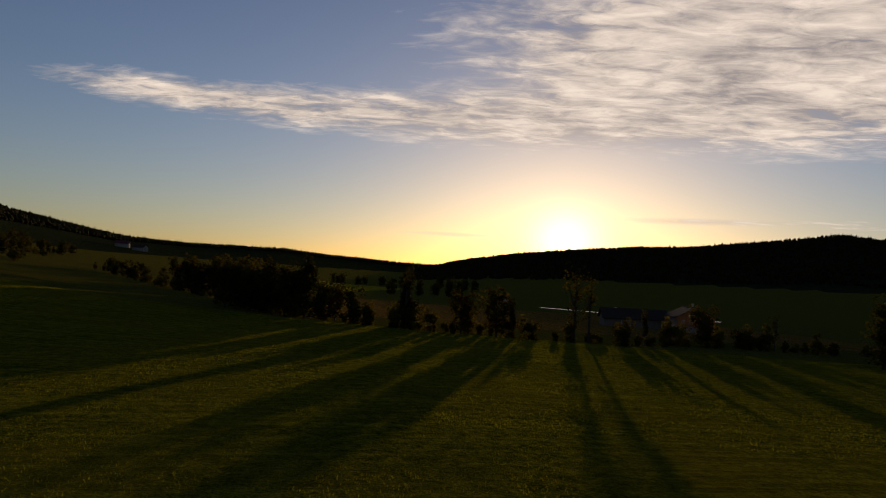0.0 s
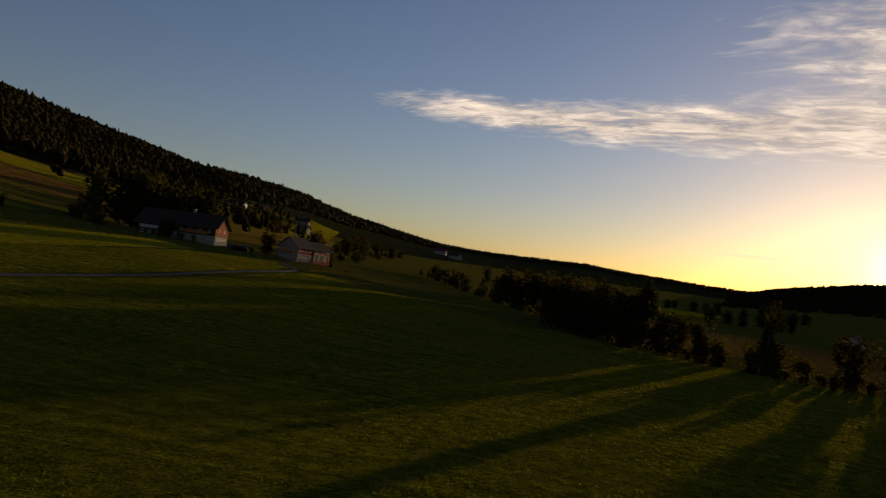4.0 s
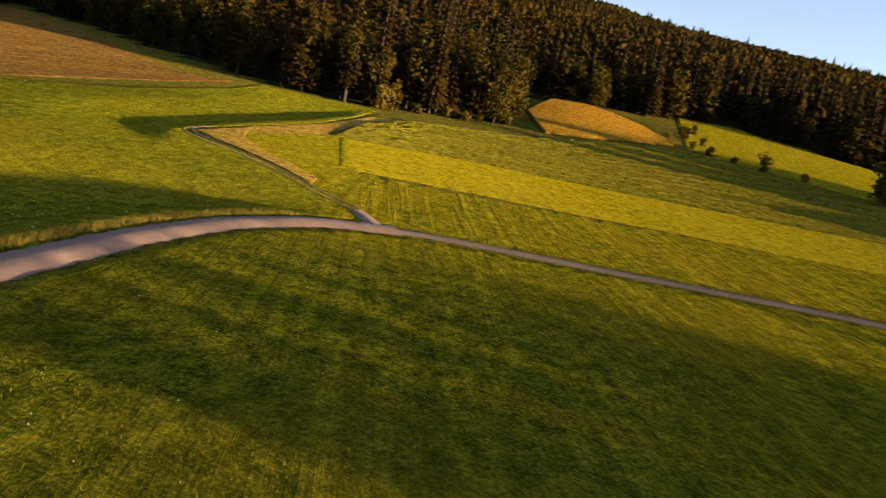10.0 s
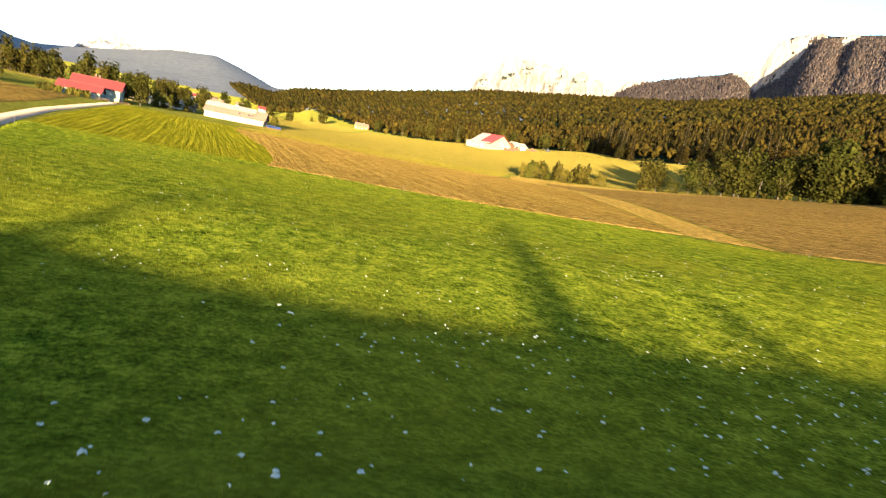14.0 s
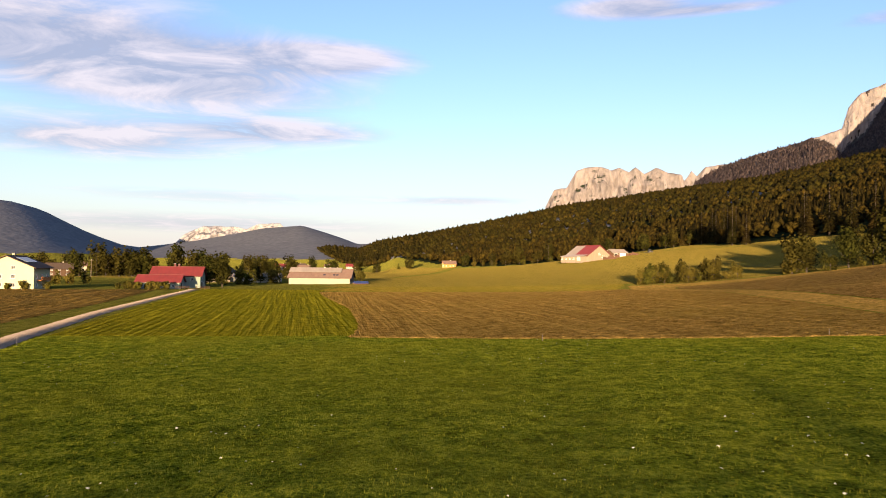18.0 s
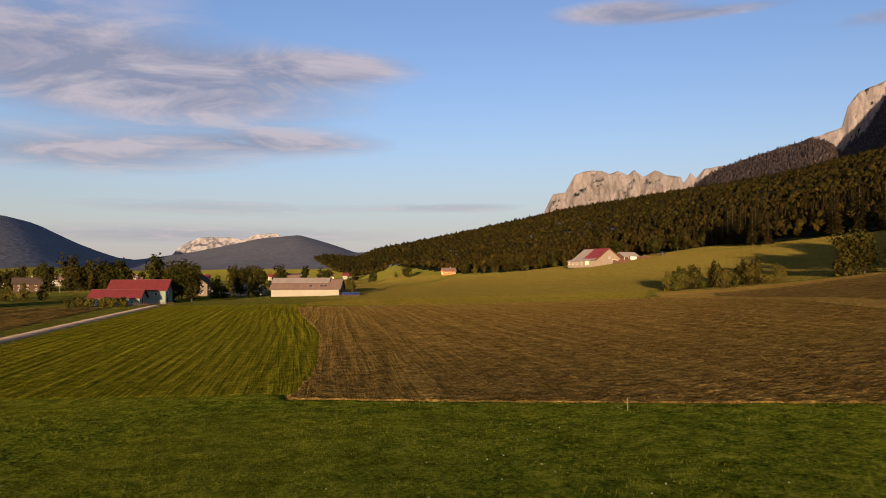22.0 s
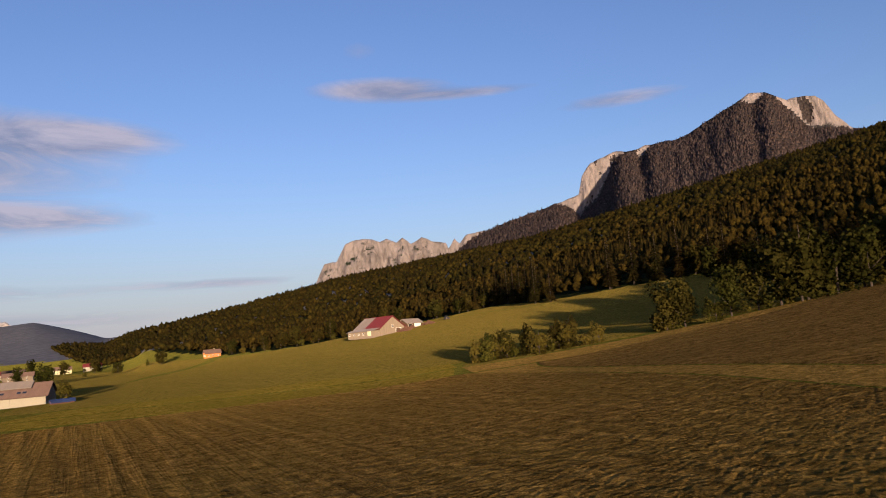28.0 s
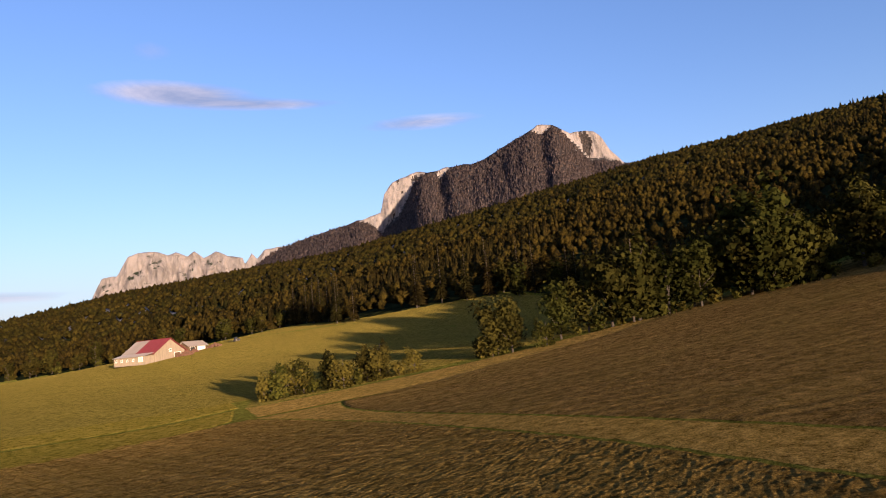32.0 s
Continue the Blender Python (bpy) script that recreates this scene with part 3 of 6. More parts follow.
PLOUGH_L = ((-10.5, 69), (-11, 84), (-18, 126), (-33, 184), (-40, 216))
PLOUGH_R = ((50, 52.5), (54, 83), (58, 120), (62, 145), (65, 186), (64, 216), (61, 229))
HIGH_L = ((60, 44), (64, 83), (69, 124), (70, 151), (71, 190), (73, 212), (78, 224))
HIGH_R = ((146, 29), (142, 36), (143, 44), (152, 61), (176, 102), (190, 128), (199, 165), (186, 197), (160, 203), (130, 202), (108, 213), (93, 214))
field("hay_field", PLOUGH_L, PLOUGH_R, STUBBLE, "brown mown hay field with raked rows", 0.08, 500, 200, wobble=0.2, relief=0.1, rake=0.06, pitch=2.6)
field("hay_field", HIGH_L, HIGH_R, STUBBLE_HIGH, "olive-brown mown field on a slope", 0.1, 260, 170, relief=0.07, rake=0.035, pitch=2.9, across=(0.57, 0.82))
field("grass_strip", tuple((x + 0.7, y) for x, y in PLOUGH_R), tuple((x - 0.7, y) for x, y in HIGH_L), STRIP, "pale dry grass strip between two mown fields", 0.07, 160, 12, relief=0.06)
field("row_field", ((-46, 72), (-55, 106), (-66, 154), (-85, 243)), ((-9.9, 71), (-10.4, 86), (-17.4, 126), (-32.4, 184), (-39.5, 218), (-40, 236)), CROP,
      "fresh green field with long straight rows", 0.06, 240, 140, wobble=0.1, relief=0.03, rake=0.07, pitch=1.45)
field("hay_field", ((-175, 90), (-165, 150), (-150, 225)), ((-63, 90), (-76, 150), (-98, 232)), STUBBLE, "brown raked field beside the road", 0.07, 120, 90, relief=0.15, rake=0.15, pitch=3.0)
field("grass_strip", ((71, -25.5), (73.5, -32), (80, -48.6), (89, -71.8), (95.8, -101.5), (100, -152), (110, -200)), ((93, -16.5), (98, -26), (108.8, -44.2), (118.3, -74.2), (125.7, -111.5), (126, -160), (124, -195)), BRIGHT,
      "bright yellow-green mown strip on a slope", 0.12, 160, 40, relief=0.05)
field("hay_field", ((93.5, -15.9), (98.6, -26), (109.4, -44.2), (118.9, -74.2), (126.3, -111.5), (126.6, -160), (124.6, -190)), ((118, -13.5), (144, -14.7), (160.5, -38.9), (176.6, -57.8), (194.8, -79.3), (193.5, -94.6), (180.4, -129.7), (162, -158), (150, -185)), HAY,
      "olive hay field with curved turned rows", 0.1, 190, 90, relief=0.12, rake=0.3, pitch=3.4)
field("verge", ((58, -31), (62.5, -25), (67, -17.3), (69.5, -11.2), (73, -5.6)), ((77, -30), (81, -28), (87, -25.5), (92, -22.5), (96, -18)), PASTURE, "yellow-green grass beside a field track", 0.08, 70, 40, relief=0.05)
field("dry_patch", ((59, -29.5), (63, -24), (67.2, -16.8), (69.8, -10.8), (73, -5.4)), ((62, -29), (66.5, -23.5), (71, -16.5), (76, -11.5), (84, -8.5)), DRY, "straw-coloured uncut grass along a track", 0.14, 70, 20, relief=0.08)
field("dry_patch", ((72.5, -5.4), (82.7, -7.3), (91.4, -9.4), (104.5, -11), (135, -8.4)), ((89.2, -18.4), (93.4, -16.2), (100, -15), (118, -14), (143, -14.6)), DRY, "yellowed grass along the hay field's end", 0.08, 100, 20, relief=0.05)
field("bank", ((170, -43), (179, -58), (195, -78.5)), ((196, -35), (238, -38), (239.5, -50.6), (219, -66.5), (198.4, -77.9)), BANK, "orange dry grass bank below the forest", 0.7, 110, 90, relief=0.09)
field("cut_meadow", ((198, -80), (193.5, -95), (182, -129.7), (162, -162), (165, -188)), ((262, -81), (266, -104), (255, -122), (252, -153), (250, -185)), PASTURE, "sunlit green pasture under the forest", 0.15, 80, 40, relief=0.15)
field("hay_field", ((304, -230), (292, -256), (268, -275), (244, -290)), ((332, -242), (350, -276), (325, -303), (282, -322)), STUBBLE, "brown mown strip on the hillside", 0.25, 60, 40)
field("cut_meadow", ((334, -238), (353, -275), (328, -305), (290, -330)), ((368, -238), (398, -272), (380, -318), (350, -394)), PASTURE, "green mown strip under the forest", 0.25, 60, 40)
field("verge", ((-40, 224), (-10, 222), (23, 221), (37, 221), (50, 226), (60, 231)), ((-44, 240), (-10, 246), (24, 247), (37, 245.5), (52, 244.5), (66, 247)), VERGE, "yellowish grass strip beside a ditch", 0.1, 90, 30, relief=0.1)
field("verge", ((-44, 243), (-10, 248.6), (24, 249.8), (37, 248.3), (52, 247.3), (68, 250)), ((-34, 268), (0, 269), (30, 270), (50, 270), (60, 266), (70, 262)), VERGE, "green grass strip beyond a ditch", 0.1, 90, 30, relief=0.1)
field("cut_meadow", ((204, 546), (192, 452), (210, 418), (228, 386), (243, 368), (238, 322)), ((150, 572), (186, 450), (187, 415), (185, 380), (182, 350), (181, 322)), OLIVE, "olive meadow in a bay of the forest", 0.16, 60, 20)
field("cut_meadow", ((-48, 268), (-50, 340), (-34, 420), (-10, 560), (12, 705)), ((72, 268), (128, 236), (182, 330), (188, 420), (150, 570), (96, 640)), OLIVE, "olive mown meadow sloping up to the farm", 0.15, 80, 40)
field("cut_meadow", ((-260, 420), (-210, 640), (-160, 1000)), ((-40, 345), (-28, 520), (8, 730)), OLIVE, "wide mown meadow behind the barn", 0.2, 60, 30)
field("cut_meadow", ((66, 248), (90, 243), (112, 234), (136, 222), (165, 208), (195, 186)), ((75, 272), (128, 244), (182, 334), (236, 330), (258, 285), (290, 235)), OLIVE, "mown meadow behind the hedge, reaching to the forest", 0.12, 80, 40)
field("grass_strip", ((62, 229.5), (79, 224.5), (93, 214.5), (108, 213.5), (130, 202.5), (160, 203.5), (186, 197.5), (199, 166)), ((66, 248), (92, 239), (110, 228), (124, 220), (140, 212), (168, 209), (196, 203), (210, 170)), STRIP, "dry grass strip between the field and its hedge", 0.06, 120, 16, relief=0.05)
field("row_field", ((10, -262), (30, -340), (40, -470)), ((-210, -272), (-200, -350), (-150, -470)), STUBBLE, "stubble field with long rows beyond the stream", 0.15, 60, 60)
field("far_field", ((60, -640), (62, -800), (40, -1000)), ((150, -640), (170, -800), (190, -1000)), BRIGHT, "bright mown field far down the valley", 0.3, 40, 30)
field("far_field", ((240, -230), (300, -330), (420, -500), (540, -660)), ((170, -330), (250, -440), (380, -620), (480, -760)), OLIVE, "olive meadow below the village", 0.3, 60, 30)
field("far_field", ((430, -600), (520, -720), (640, -900)), ((405, -625), (490, -760), (600, -930)), MOWN_MEADOW, "yellow-green meadow band on the village slope", 0.4, 50, 14)
ribbon("country_road", ((-95, -545), (-157, -492), (-200, -466)), 5.0, GLOSSY_ROAD, "country road glinting in the low sun", 0.5, 200)
ribbon("track", ((86, -214), (92, -230), (72, -250), (50, -279), (30, -300)), 2.4, VERGE, "grassy farm track down to the stream", 0.12, 120, category="track")


def road_distance(x, y):
    c = line_at(ROAD, np.linspace(0, 1, 260))
    return np.sqrt(((x[:, None] - c[None, :, 0]) ** 2 + (y[:, None] - c[None, :, 1]) ** 2).min(1))


def plain_meadow(x, y):
    """Meadow that is neither road nor mown field."""
    front = np.interp(x, (-46, -11.5, -10.5, 10, 37, 59, 84, 104, 134, 150), (75.6, 74.4, 71.4, 65.8, 59.4, 45, 36, 27.6, 24.4, 25.8))
    strip = (x > np.interp(y, (-200, -152, -102, -80, -56, -40, -27.5, -27, -18, -12, -6), (108, 100, 97, 92, 82, 75, 71.5, 62, 66, 68.5, 71))) & (y < np.interp(x, (72, 82, 91, 104, 135, 145), (-5, -7, -9, -10.5, -7.5, -6)))
    return (road_distance(x, y) > 2.1) & (y < front) & ~strip


def steps(*pieces):
    return np.concatenate([np.arange(a, b, d) for a, b, d in pieces])


for seed, (xs, ys) in enumerate(((steps((-47, -30, 0.7), (-30, 40, 0.42), (40, 90, 0.75), (90, 150, 1.3)), steps((-33, 75.2, 0.45))),
                                 (steps((-200, -90, 2.2), (-90, -60, 1.0), (-60, 60, 0.6), (60, 112, 1.2)), np.sort(-steps((33, 110, 0.6), (110, 160, 1.2), (160, 224, 2.0)))))):
    X, Y = np.meshgrid(xs, ys)
    cell = np.gradient(xs)[None, :] * 0.5 + np.gradient(ys)[:, None] * 0.5
    bumps = rough_grid(X.shape, 40 + seed)
    free = plain_meadow(X.ravel(), Y.ravel()).reshape(X.shape)
    Z = height(X, Y) + np.where(free, 0.03 + 0.16 * np.minimum(cell, 0.6) * bumps, -0.35)
    tagged(new("meadow", grid_mesh("meadow", X + (bumps - 0.5) * cell * 0.8, Y + (rough_grid(X.shape, 50 + seed) - 0.5) * cell * 0.8, Z, (MEADOW, MOWN_MEADOW)[seed])), "uneven green meadow with long grass", "meadow", kind="structure")

# ---- trees ----
rng = np.random.default_rng(7)


def tri_mesh(name, V, T, mats, mi=None):
    me = bpy.data.meshes.new(name)
    T = np.asarray(T, np.int32)
    me.vertices.add(len(V))
    me.vertices.foreach_set("co", np.asarray(V, np.float32).ravel())
    me.loops.add(T.size)
    me.loops.foreach_set("vertex_index", T.ravel())
    me.polygons.add(len(T))
    me.polygons.foreach_set("loop_start", np.arange(0, T.size, 3))
    if mi is not None:
        me.polygons.foreach_set("material_index", mi)
    me.update(calc_edges=True)
    for m in mats:
        me.materials.append(m)
    return me


def leaf_tris(C, size, heart=None, loose=0.55):
    """Small triangles, two to a clump, round the centres C; the clumps look away from the crown's heart."""
    n = len(C)
    f = rng.normal(size=(n, 3)) * loose
    if heart is not None:
        d = (C - heart) * [1, 1, 0.8] + [0, 0, 0.15 * size]
        f = f + d / np.maximum(1e-6, np.linalg.norm(d, axis=1, keepdims=True))
    f /= np.linalg.norm(f, axis=1, keepdims=True)
    a = np.cross(f, rng.normal(size=(n, 3)))
    a /= np.linalg.norm(a, axis=1, keepdims=True)
    b = np.cross(f, a)
    s = (size * rng.uniform(0.6, 1.3, (n, 1)))
    k = f * s * 0.25
    V = np.stack([C - a * s - k, C + a * s * 0.6 + b * s * 0.5, C + b * s * 0.9 - a * 0.2 * s - k, C - b * s * 0.8 + a * 0.4 * s - k], 1).reshape(-1, 3)
    k = 4 * np.arange(n)[:, None]
    return V, np.concatenate([k + [0, 1, 2], k + [0, 3, 1]])


def crown_points(n, w, h, base, lobes=9, taper=0.0):
    """Points spread over a lumpy crown of lobes, with gaps between them."""
    c = rng.normal(size=(lobes, 3)) * [0.42, 0.42, 0.5]
    c = c[np.linalg.norm(c, axis=1).argsort()] * 0.8
    c = np.clip(c, -0.75, 0.75)
    k = rng.integers(0, lobes, n)
    d = rng.normal(size=(n, 3))
    d /= np.linalg.norm(d, axis=1, keepdims=True)
    r = 0.42 * rng.uniform(0.55, 1.1, (n, 1)) * rng.uniform(0.7, 1.15, lobes)[k][:, None]
    p = c[k] + d * r
    skirt = rng.uniform(size=n) < 0.16
    p[skirt, 2] = rng.uniform(-1.0, -0.55, skirt.sum())
    p[skirt, :2] *= 0.9
    for q in (p, c):
        q[:, :2] *= np.clip(1 + 0.35 * taper - taper * (q[:, 2:] * 0.5 + 0.5), 0.12, 2)
    scale, up = np.array([w / 2, w / 2, h / 2]), np.array([0, 0, base + h / 2])
    return p * scale + up, 0.6 * c[k] * scale + up


def tube(p0, p1, r0, r1, sides=6):
    p0, p1 = np.array(p0, float), np.array(p1, float)
    d = p1 - p0
    d /= np.linalg.norm(d)
    a = np.cross(d, [0.3, 0.5, 0.8] if abs(d[2]) > 0.9 else [0, 0, 1])
    a /= np.linalg.norm(a)
    b = np.cross(d, a)
    t = np.linspace(0, 2 * np.pi, sides, endpoint=False)[:, None]
    ring = np.cos(t) * a + np.sin(t) * b
    V = np.concatenate([p0 + ring * r0, p1 + ring * r1])
    i = np.arange(sides)
    j = (i + 1) % sides
    return V, np.concatenate([np.stack([i, j, j + sides], 1), np.stack([i, j + sides, i + sides], 1)])


def joined(parts):
    V, T, o = [], [], 0
    for v, t in parts:
        V.append(v)
        T.append(np.asarray(t) + o)
        o += len(v)
    return np.concatenate(V), np.concatenate(T)


def broadleaf(h, w, leaves=900, size=0.5, stem=0.25, lobes=9, taper=0.0):
    """Trunk-and-limb mesh and crown mesh of a broad-leaved tree or bush."""
    r = 0.018 * h + 0.05
    wood = [tube((0, 0, -0.6), (0.02 * h, 0, h * 0.45), r, r * 0.6, 8), tube((0.02 * h, 0, h * 0.45), (0, 0.02 * h, h * 0.85), r * 0.6, r * 0.15)]
    for k in range(7):
        a, z = rng.uniform(0, 6.28), h * rng.uniform(stem, max(stem, 0.6) + 0.02)
        e = (math.cos(a) * w * 0.33, math.sin(a) * w * 0.33, z + h * rng.uniform(0.12, 0.28))
        wood.append(tube((0, 0, z), e, r * 0.4, r * 0.1, 5))
    C, heart = crown_points(leaves, w, h * (1 - stem), h * stem, lobes, taper)
    V, T = leaf_tris(C, size, heart)
    return tri_mesh("trunk", *joined(wood), [BARK]), tri_mesh("crown", V, T, [BUSH_LEAF if h < 8 else TREE_LEAF])


def spruce(h, w, tiers=14, per=11, size=0.9):
    """Trunk mesh and crown mesh of a spruce: tiers of drooping boughs that thin out to the tip."""
    parts = []
    for k in range(tiers):
        f = k / (tiers - 1)
        z, rad = h * (0.1 + 0.87 * f), w / 2 * (1 - f) ** 0.8 + 0.15
        m = max(4, int(per * (1 - 0.6 * f)))
        for j in range(m):
            a = 6.283 * (j + rng.uniform(-0.4, 0.4)) / m + k
            L, s = rad * rng.uniform(0.7, 1.15), size * (0.45 + 0.75 * (1 - f))
            d, q = np.array([math.cos(a), math.sin(a), 0]), np.array([-math.sin(a), math.cos(a), 0])
            o = np.array([0, 0, z + rng.uniform(-0.3, 0.3)])
            tip = o + d * L - [0, 0, L * rng.uniform(0.25, 0.5)]
            V = np.array([o + [0, 0, 0.35 * s], o + d * L * 0.6 + q * s * 0.55 - [0, 0, L * 0.3], tip, o + d * L * 0.6 - q * s * 0.55 - [0, 0, L * 0.3], o + d * L * 0.55 - [0, 0, L * 0.05 - 0.2]])
            parts.append((V, [[0, 1, 4], [1, 2, 4], [2, 3, 4], [3, 0, 4]]))
    return tri_mesh("trunk", *tube((0, 0, -0.6), (0, 0, h * 0.97), 0.012 * h + 0.08, 0.03, 7), [BARK]), tri_mesh("crown", *joined(parts), [NEEDLE])


def tree_thing(name, meshes, label, x, y, turn=0.0, size=1.0, group="", sink=0.0, category="tree"):
    ob = new(name)
    for me in meshes:
        p = new(me.name.split(".")[0], me)
        p.parent = ob
    ob.matrix_basis = Matrix.LocRotScale((x, y, float(height(x, y)) - sink), Euler((0, 0, turn)), (size, size, size))
    return tagged(ob, label, category, group)


def lump(c, r, rings=3, seg=6):
    """A small uneven ball of foliage."""
    V = [[0, 0, 1.0]]
    for i in range(1, rings):
        for j in range(seg):
            a, t = 6.283 * (j + 0.5 * (i % 2)) / seg, math.pi * i / rings
            V.append([math.sin(t) * math.cos(a), math.sin(t) * math.sin(a), math.cos(t)])
    V = np.array(V + [[0, 0, -0.8]]) * rng.uniform(0.62, 1.35, (len(V) + 1, 1)) * r + c
    T = [[0, 1 + j, 1 + (j + 1) % seg] for j in range(seg)]
    for i in range(rings - 2):
        for j in range(seg):
            p, q = 1 + i * seg + j, 1 + i * seg + (j + 1) % seg
            T += [[p, p + seg, q], [q, p + seg, q + seg]]
    last, o = len(V) - 1, 1 + (rings - 2) * seg
    return V, np.array(T + [[o + j, last, o + (j + 1) % seg] for j in range(seg)])


def low_broadleaf(k):
    """A crown of the woods: a few lumps deep inside, with loose leaves over them."""
    parts = [lump(np.array([*rng.normal(0, 1.5, 2), rng.uniform(4, 12)]), rng.uniform(1.6, 2.4) * np.array([1, 1, 1.15]), 3, 5) for _ in range(3)]
    C, heart = crown_points(46, 8.6, 14.5, 1.5, 10)
    return joined(parts + [leaf_tris(C, 1.0, heart, 0.4)])


def low_spruce(k):
    """A spruce of the woods: many ragged tiers on a slim cone."""
    parts, h = [], rng.uniform(19, 25)
    for i in range(11):
        f = i / 10.0
        z, rad = 1.0 + h * f * 0.95, 3.1 * (1 - f) ** 0.85 + 0.22
        n = 7
        a = np.linspace(0, 6.283, n, endpoint=False) + rng.uniform(0, 1)
        rr = rad * rng.uniform(0.6, 1.3, n)
        ring = np.stack([np.cos(a) * rr, np.sin(a) * rr, np.full(n, z) - rr * rng.uniform(0.3, 0.85, n)], 1)
        parts.append((np.concatenate([ring, [[*rng.normal(0, 0.12, 2), z + min(2.4, rad + 0.9)]]]), np.stack([np.arange(n), (np.arange(n) + 1) % n, np.full(n, n)], 1)))
    return joined(parts)


def far_broadleaf(k):
    return joined([lump(np.array([*rng.normal(0, 0.6, 2), 6.5]), np.array([3.8, 3.8, 7.5]) * rng.uniform(0.8, 1.2, 3), 2, 6)])


def far_spruce(k):
    parts = []
    for z, r, h in ((2, 3.6, 12), (7, 2.8, 12), (12, 1.9, 10)):
        a = np.linspace(0, 6.283, 6, endpoint=False) + rng.uniform(0, 1)
        q = r * rng.uniform(0.7, 1.2, 6)
        parts.append((np.concatenate([np.stack([np.cos(a) * q, np.sin(a) * q, np.full(6, z) - q * 0.3], 1), [[0, 0, z + h]]]), np.stack([np.arange(6), (np.arange(6) + 1) % 6, np.full(6, 6)], 1)))
    return joined(parts)


def mid_broadleaf(k):
    return joined([lump(np.array([*rng.normal(0, 1.3, 2), rng.uniform(6, 11)]), rng.uniform(2.2, 3.4) * np.array([1, 1, 1.5]), q, 5) for q in (3, 2)])


BROAD_LOW = [[low_broadleaf(k) for k in range(8)], [mid_broadleaf(k) for k in range(8)], [far_broadleaf(k) for k in range(8)]]
SPRUCE_LOW = [[low_spruce(k) for k in range(8)], [far_spruce(k) for k in range(6)], [far_spruce(k) for k in range(6)]]


def forest_mass(name, pts, broad, mat_pair, label, scale=1.0, level=0, tall=1.0):
    """One stuff object with a low tree at every point."""
    for kind, (sel, bank, mat) in enumerate(((broad, BROAD_LOW[level], mat_pair[0]), (~broad, SPRUCE_LOW[level], mat_pair[1]))):
        p = pts[sel]
        if not len(p):
            continue
        out, off = [], 0
        which = rng.integers(0, len(bank), len(p))
        for k, (V, T) in enumerate(bank):
            q = p[which == k]
            if not len(q):
                continue
            a, s = rng.uniform(0, 6.283, len(q)), rng.uniform(0.75, 1.25, len(q)) * scale
            c, sn = np.cos(a), np.sin(a)
            X = (V[None, :, 0] * c[:, None] - V[None, :, 1] * sn[:, None]) * s[:, None] + q[:, :1]
            Y = (V[None, :, 0] * sn[:, None] + V[None, :, 1] * c[:, None]) * s[:, None] + q[:, 1:2]
            Z = V[None, :, 2] * (s / scale * tall * rng.uniform(0.8, 1.2, len(q)))[:, None] + height(q[:, 0], q[:, 1])[:, None] - 0.5
            out.append((np.stack([X, Y, Z], -1).reshape(-1, 3), (T[None] + len(V) * np.arange(len(q))[:, None, None]).reshape(-1, 3)))
        tagged(new(name, tri_mesh(name, *joined(out), [mat])), label[kind], "forest", kind="stuff")


def scattered(n, x0, x1, y0, y1, seed):
    g = np.random.default_rng(seed)
    return np.stack([g.uniform(x0, x1, n), g.uniform(y0, y1, n)], 1)



def plant_forest():
    """The woods: dense by the meadows, thinner where only the crowns' tops are seen, and up to the crest of the hills."""
    t = np.array(CREST)

    def keep(p, lo, hi, over=1.05):
        r, az = np.hypot(p[:, 0], p[:, 1]), np.degrees(np.arctan2(p[:, 0], p[:, 1]))
        return p[inside_forest(p[:, 0], p[:, 1]) & (r >= lo) & (r < hi) & (r < np.interp(az, t[:, 0], t[:, 1]) * over)]
    for level, (pts, seed) in enumerate(((keep(scattered(24000, 100, 900, -800, 800, 3), 0, 450), 1), (keep(scattered(78000, -300, 1100, -1000, 1000, 4), 450, 850), 2),
                                         (keep(scattered(100000, -500, 1700, -1600, 2300, 5), 850, 2400), 3))):
        patch = np.sin(pts[:, 0] * 0.013 + 1) + np.sin(pts[:, 1] * 0.017 + pts[:, 0] * 0.006) + np.random.default_rng(seed).normal(0, 0.8, len(pts))
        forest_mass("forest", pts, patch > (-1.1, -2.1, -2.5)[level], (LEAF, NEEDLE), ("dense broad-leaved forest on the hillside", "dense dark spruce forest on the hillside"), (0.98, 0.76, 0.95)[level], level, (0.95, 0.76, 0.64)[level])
    # the wooded hill under the sun, and the valley's far woods
    g = np.random.default_rng(9)
    az, q = np.radians(np.r_[g.uniform(-184, -146, 9000), g.uniform(-212, -184, 4000)]), np.r_[g.uniform(0.5, 1.01, 9000), g.uniform(0.8, 1.01, 4000)]
    r = np.interp((np.degrees(az) + 180) % 360 - 180, t[:, 0], t[:, 1]) * q
    hill = np.stack([np.sin(az) * r, np.cos(az) * r], 1)
    forest_mass("forest", hill, g.uniform(size=len(hill)) < 0.4, (LEAF, NEEDLE), ("wooded crest of the western hill", "spruces on the crest of the western hill"), 1.1, 2, 0.5)


plant_forest()


def skyline_noise(a, k, seed):
    return np.array([noise.noise((float(v) * k, seed, 0.0)) for v in a])


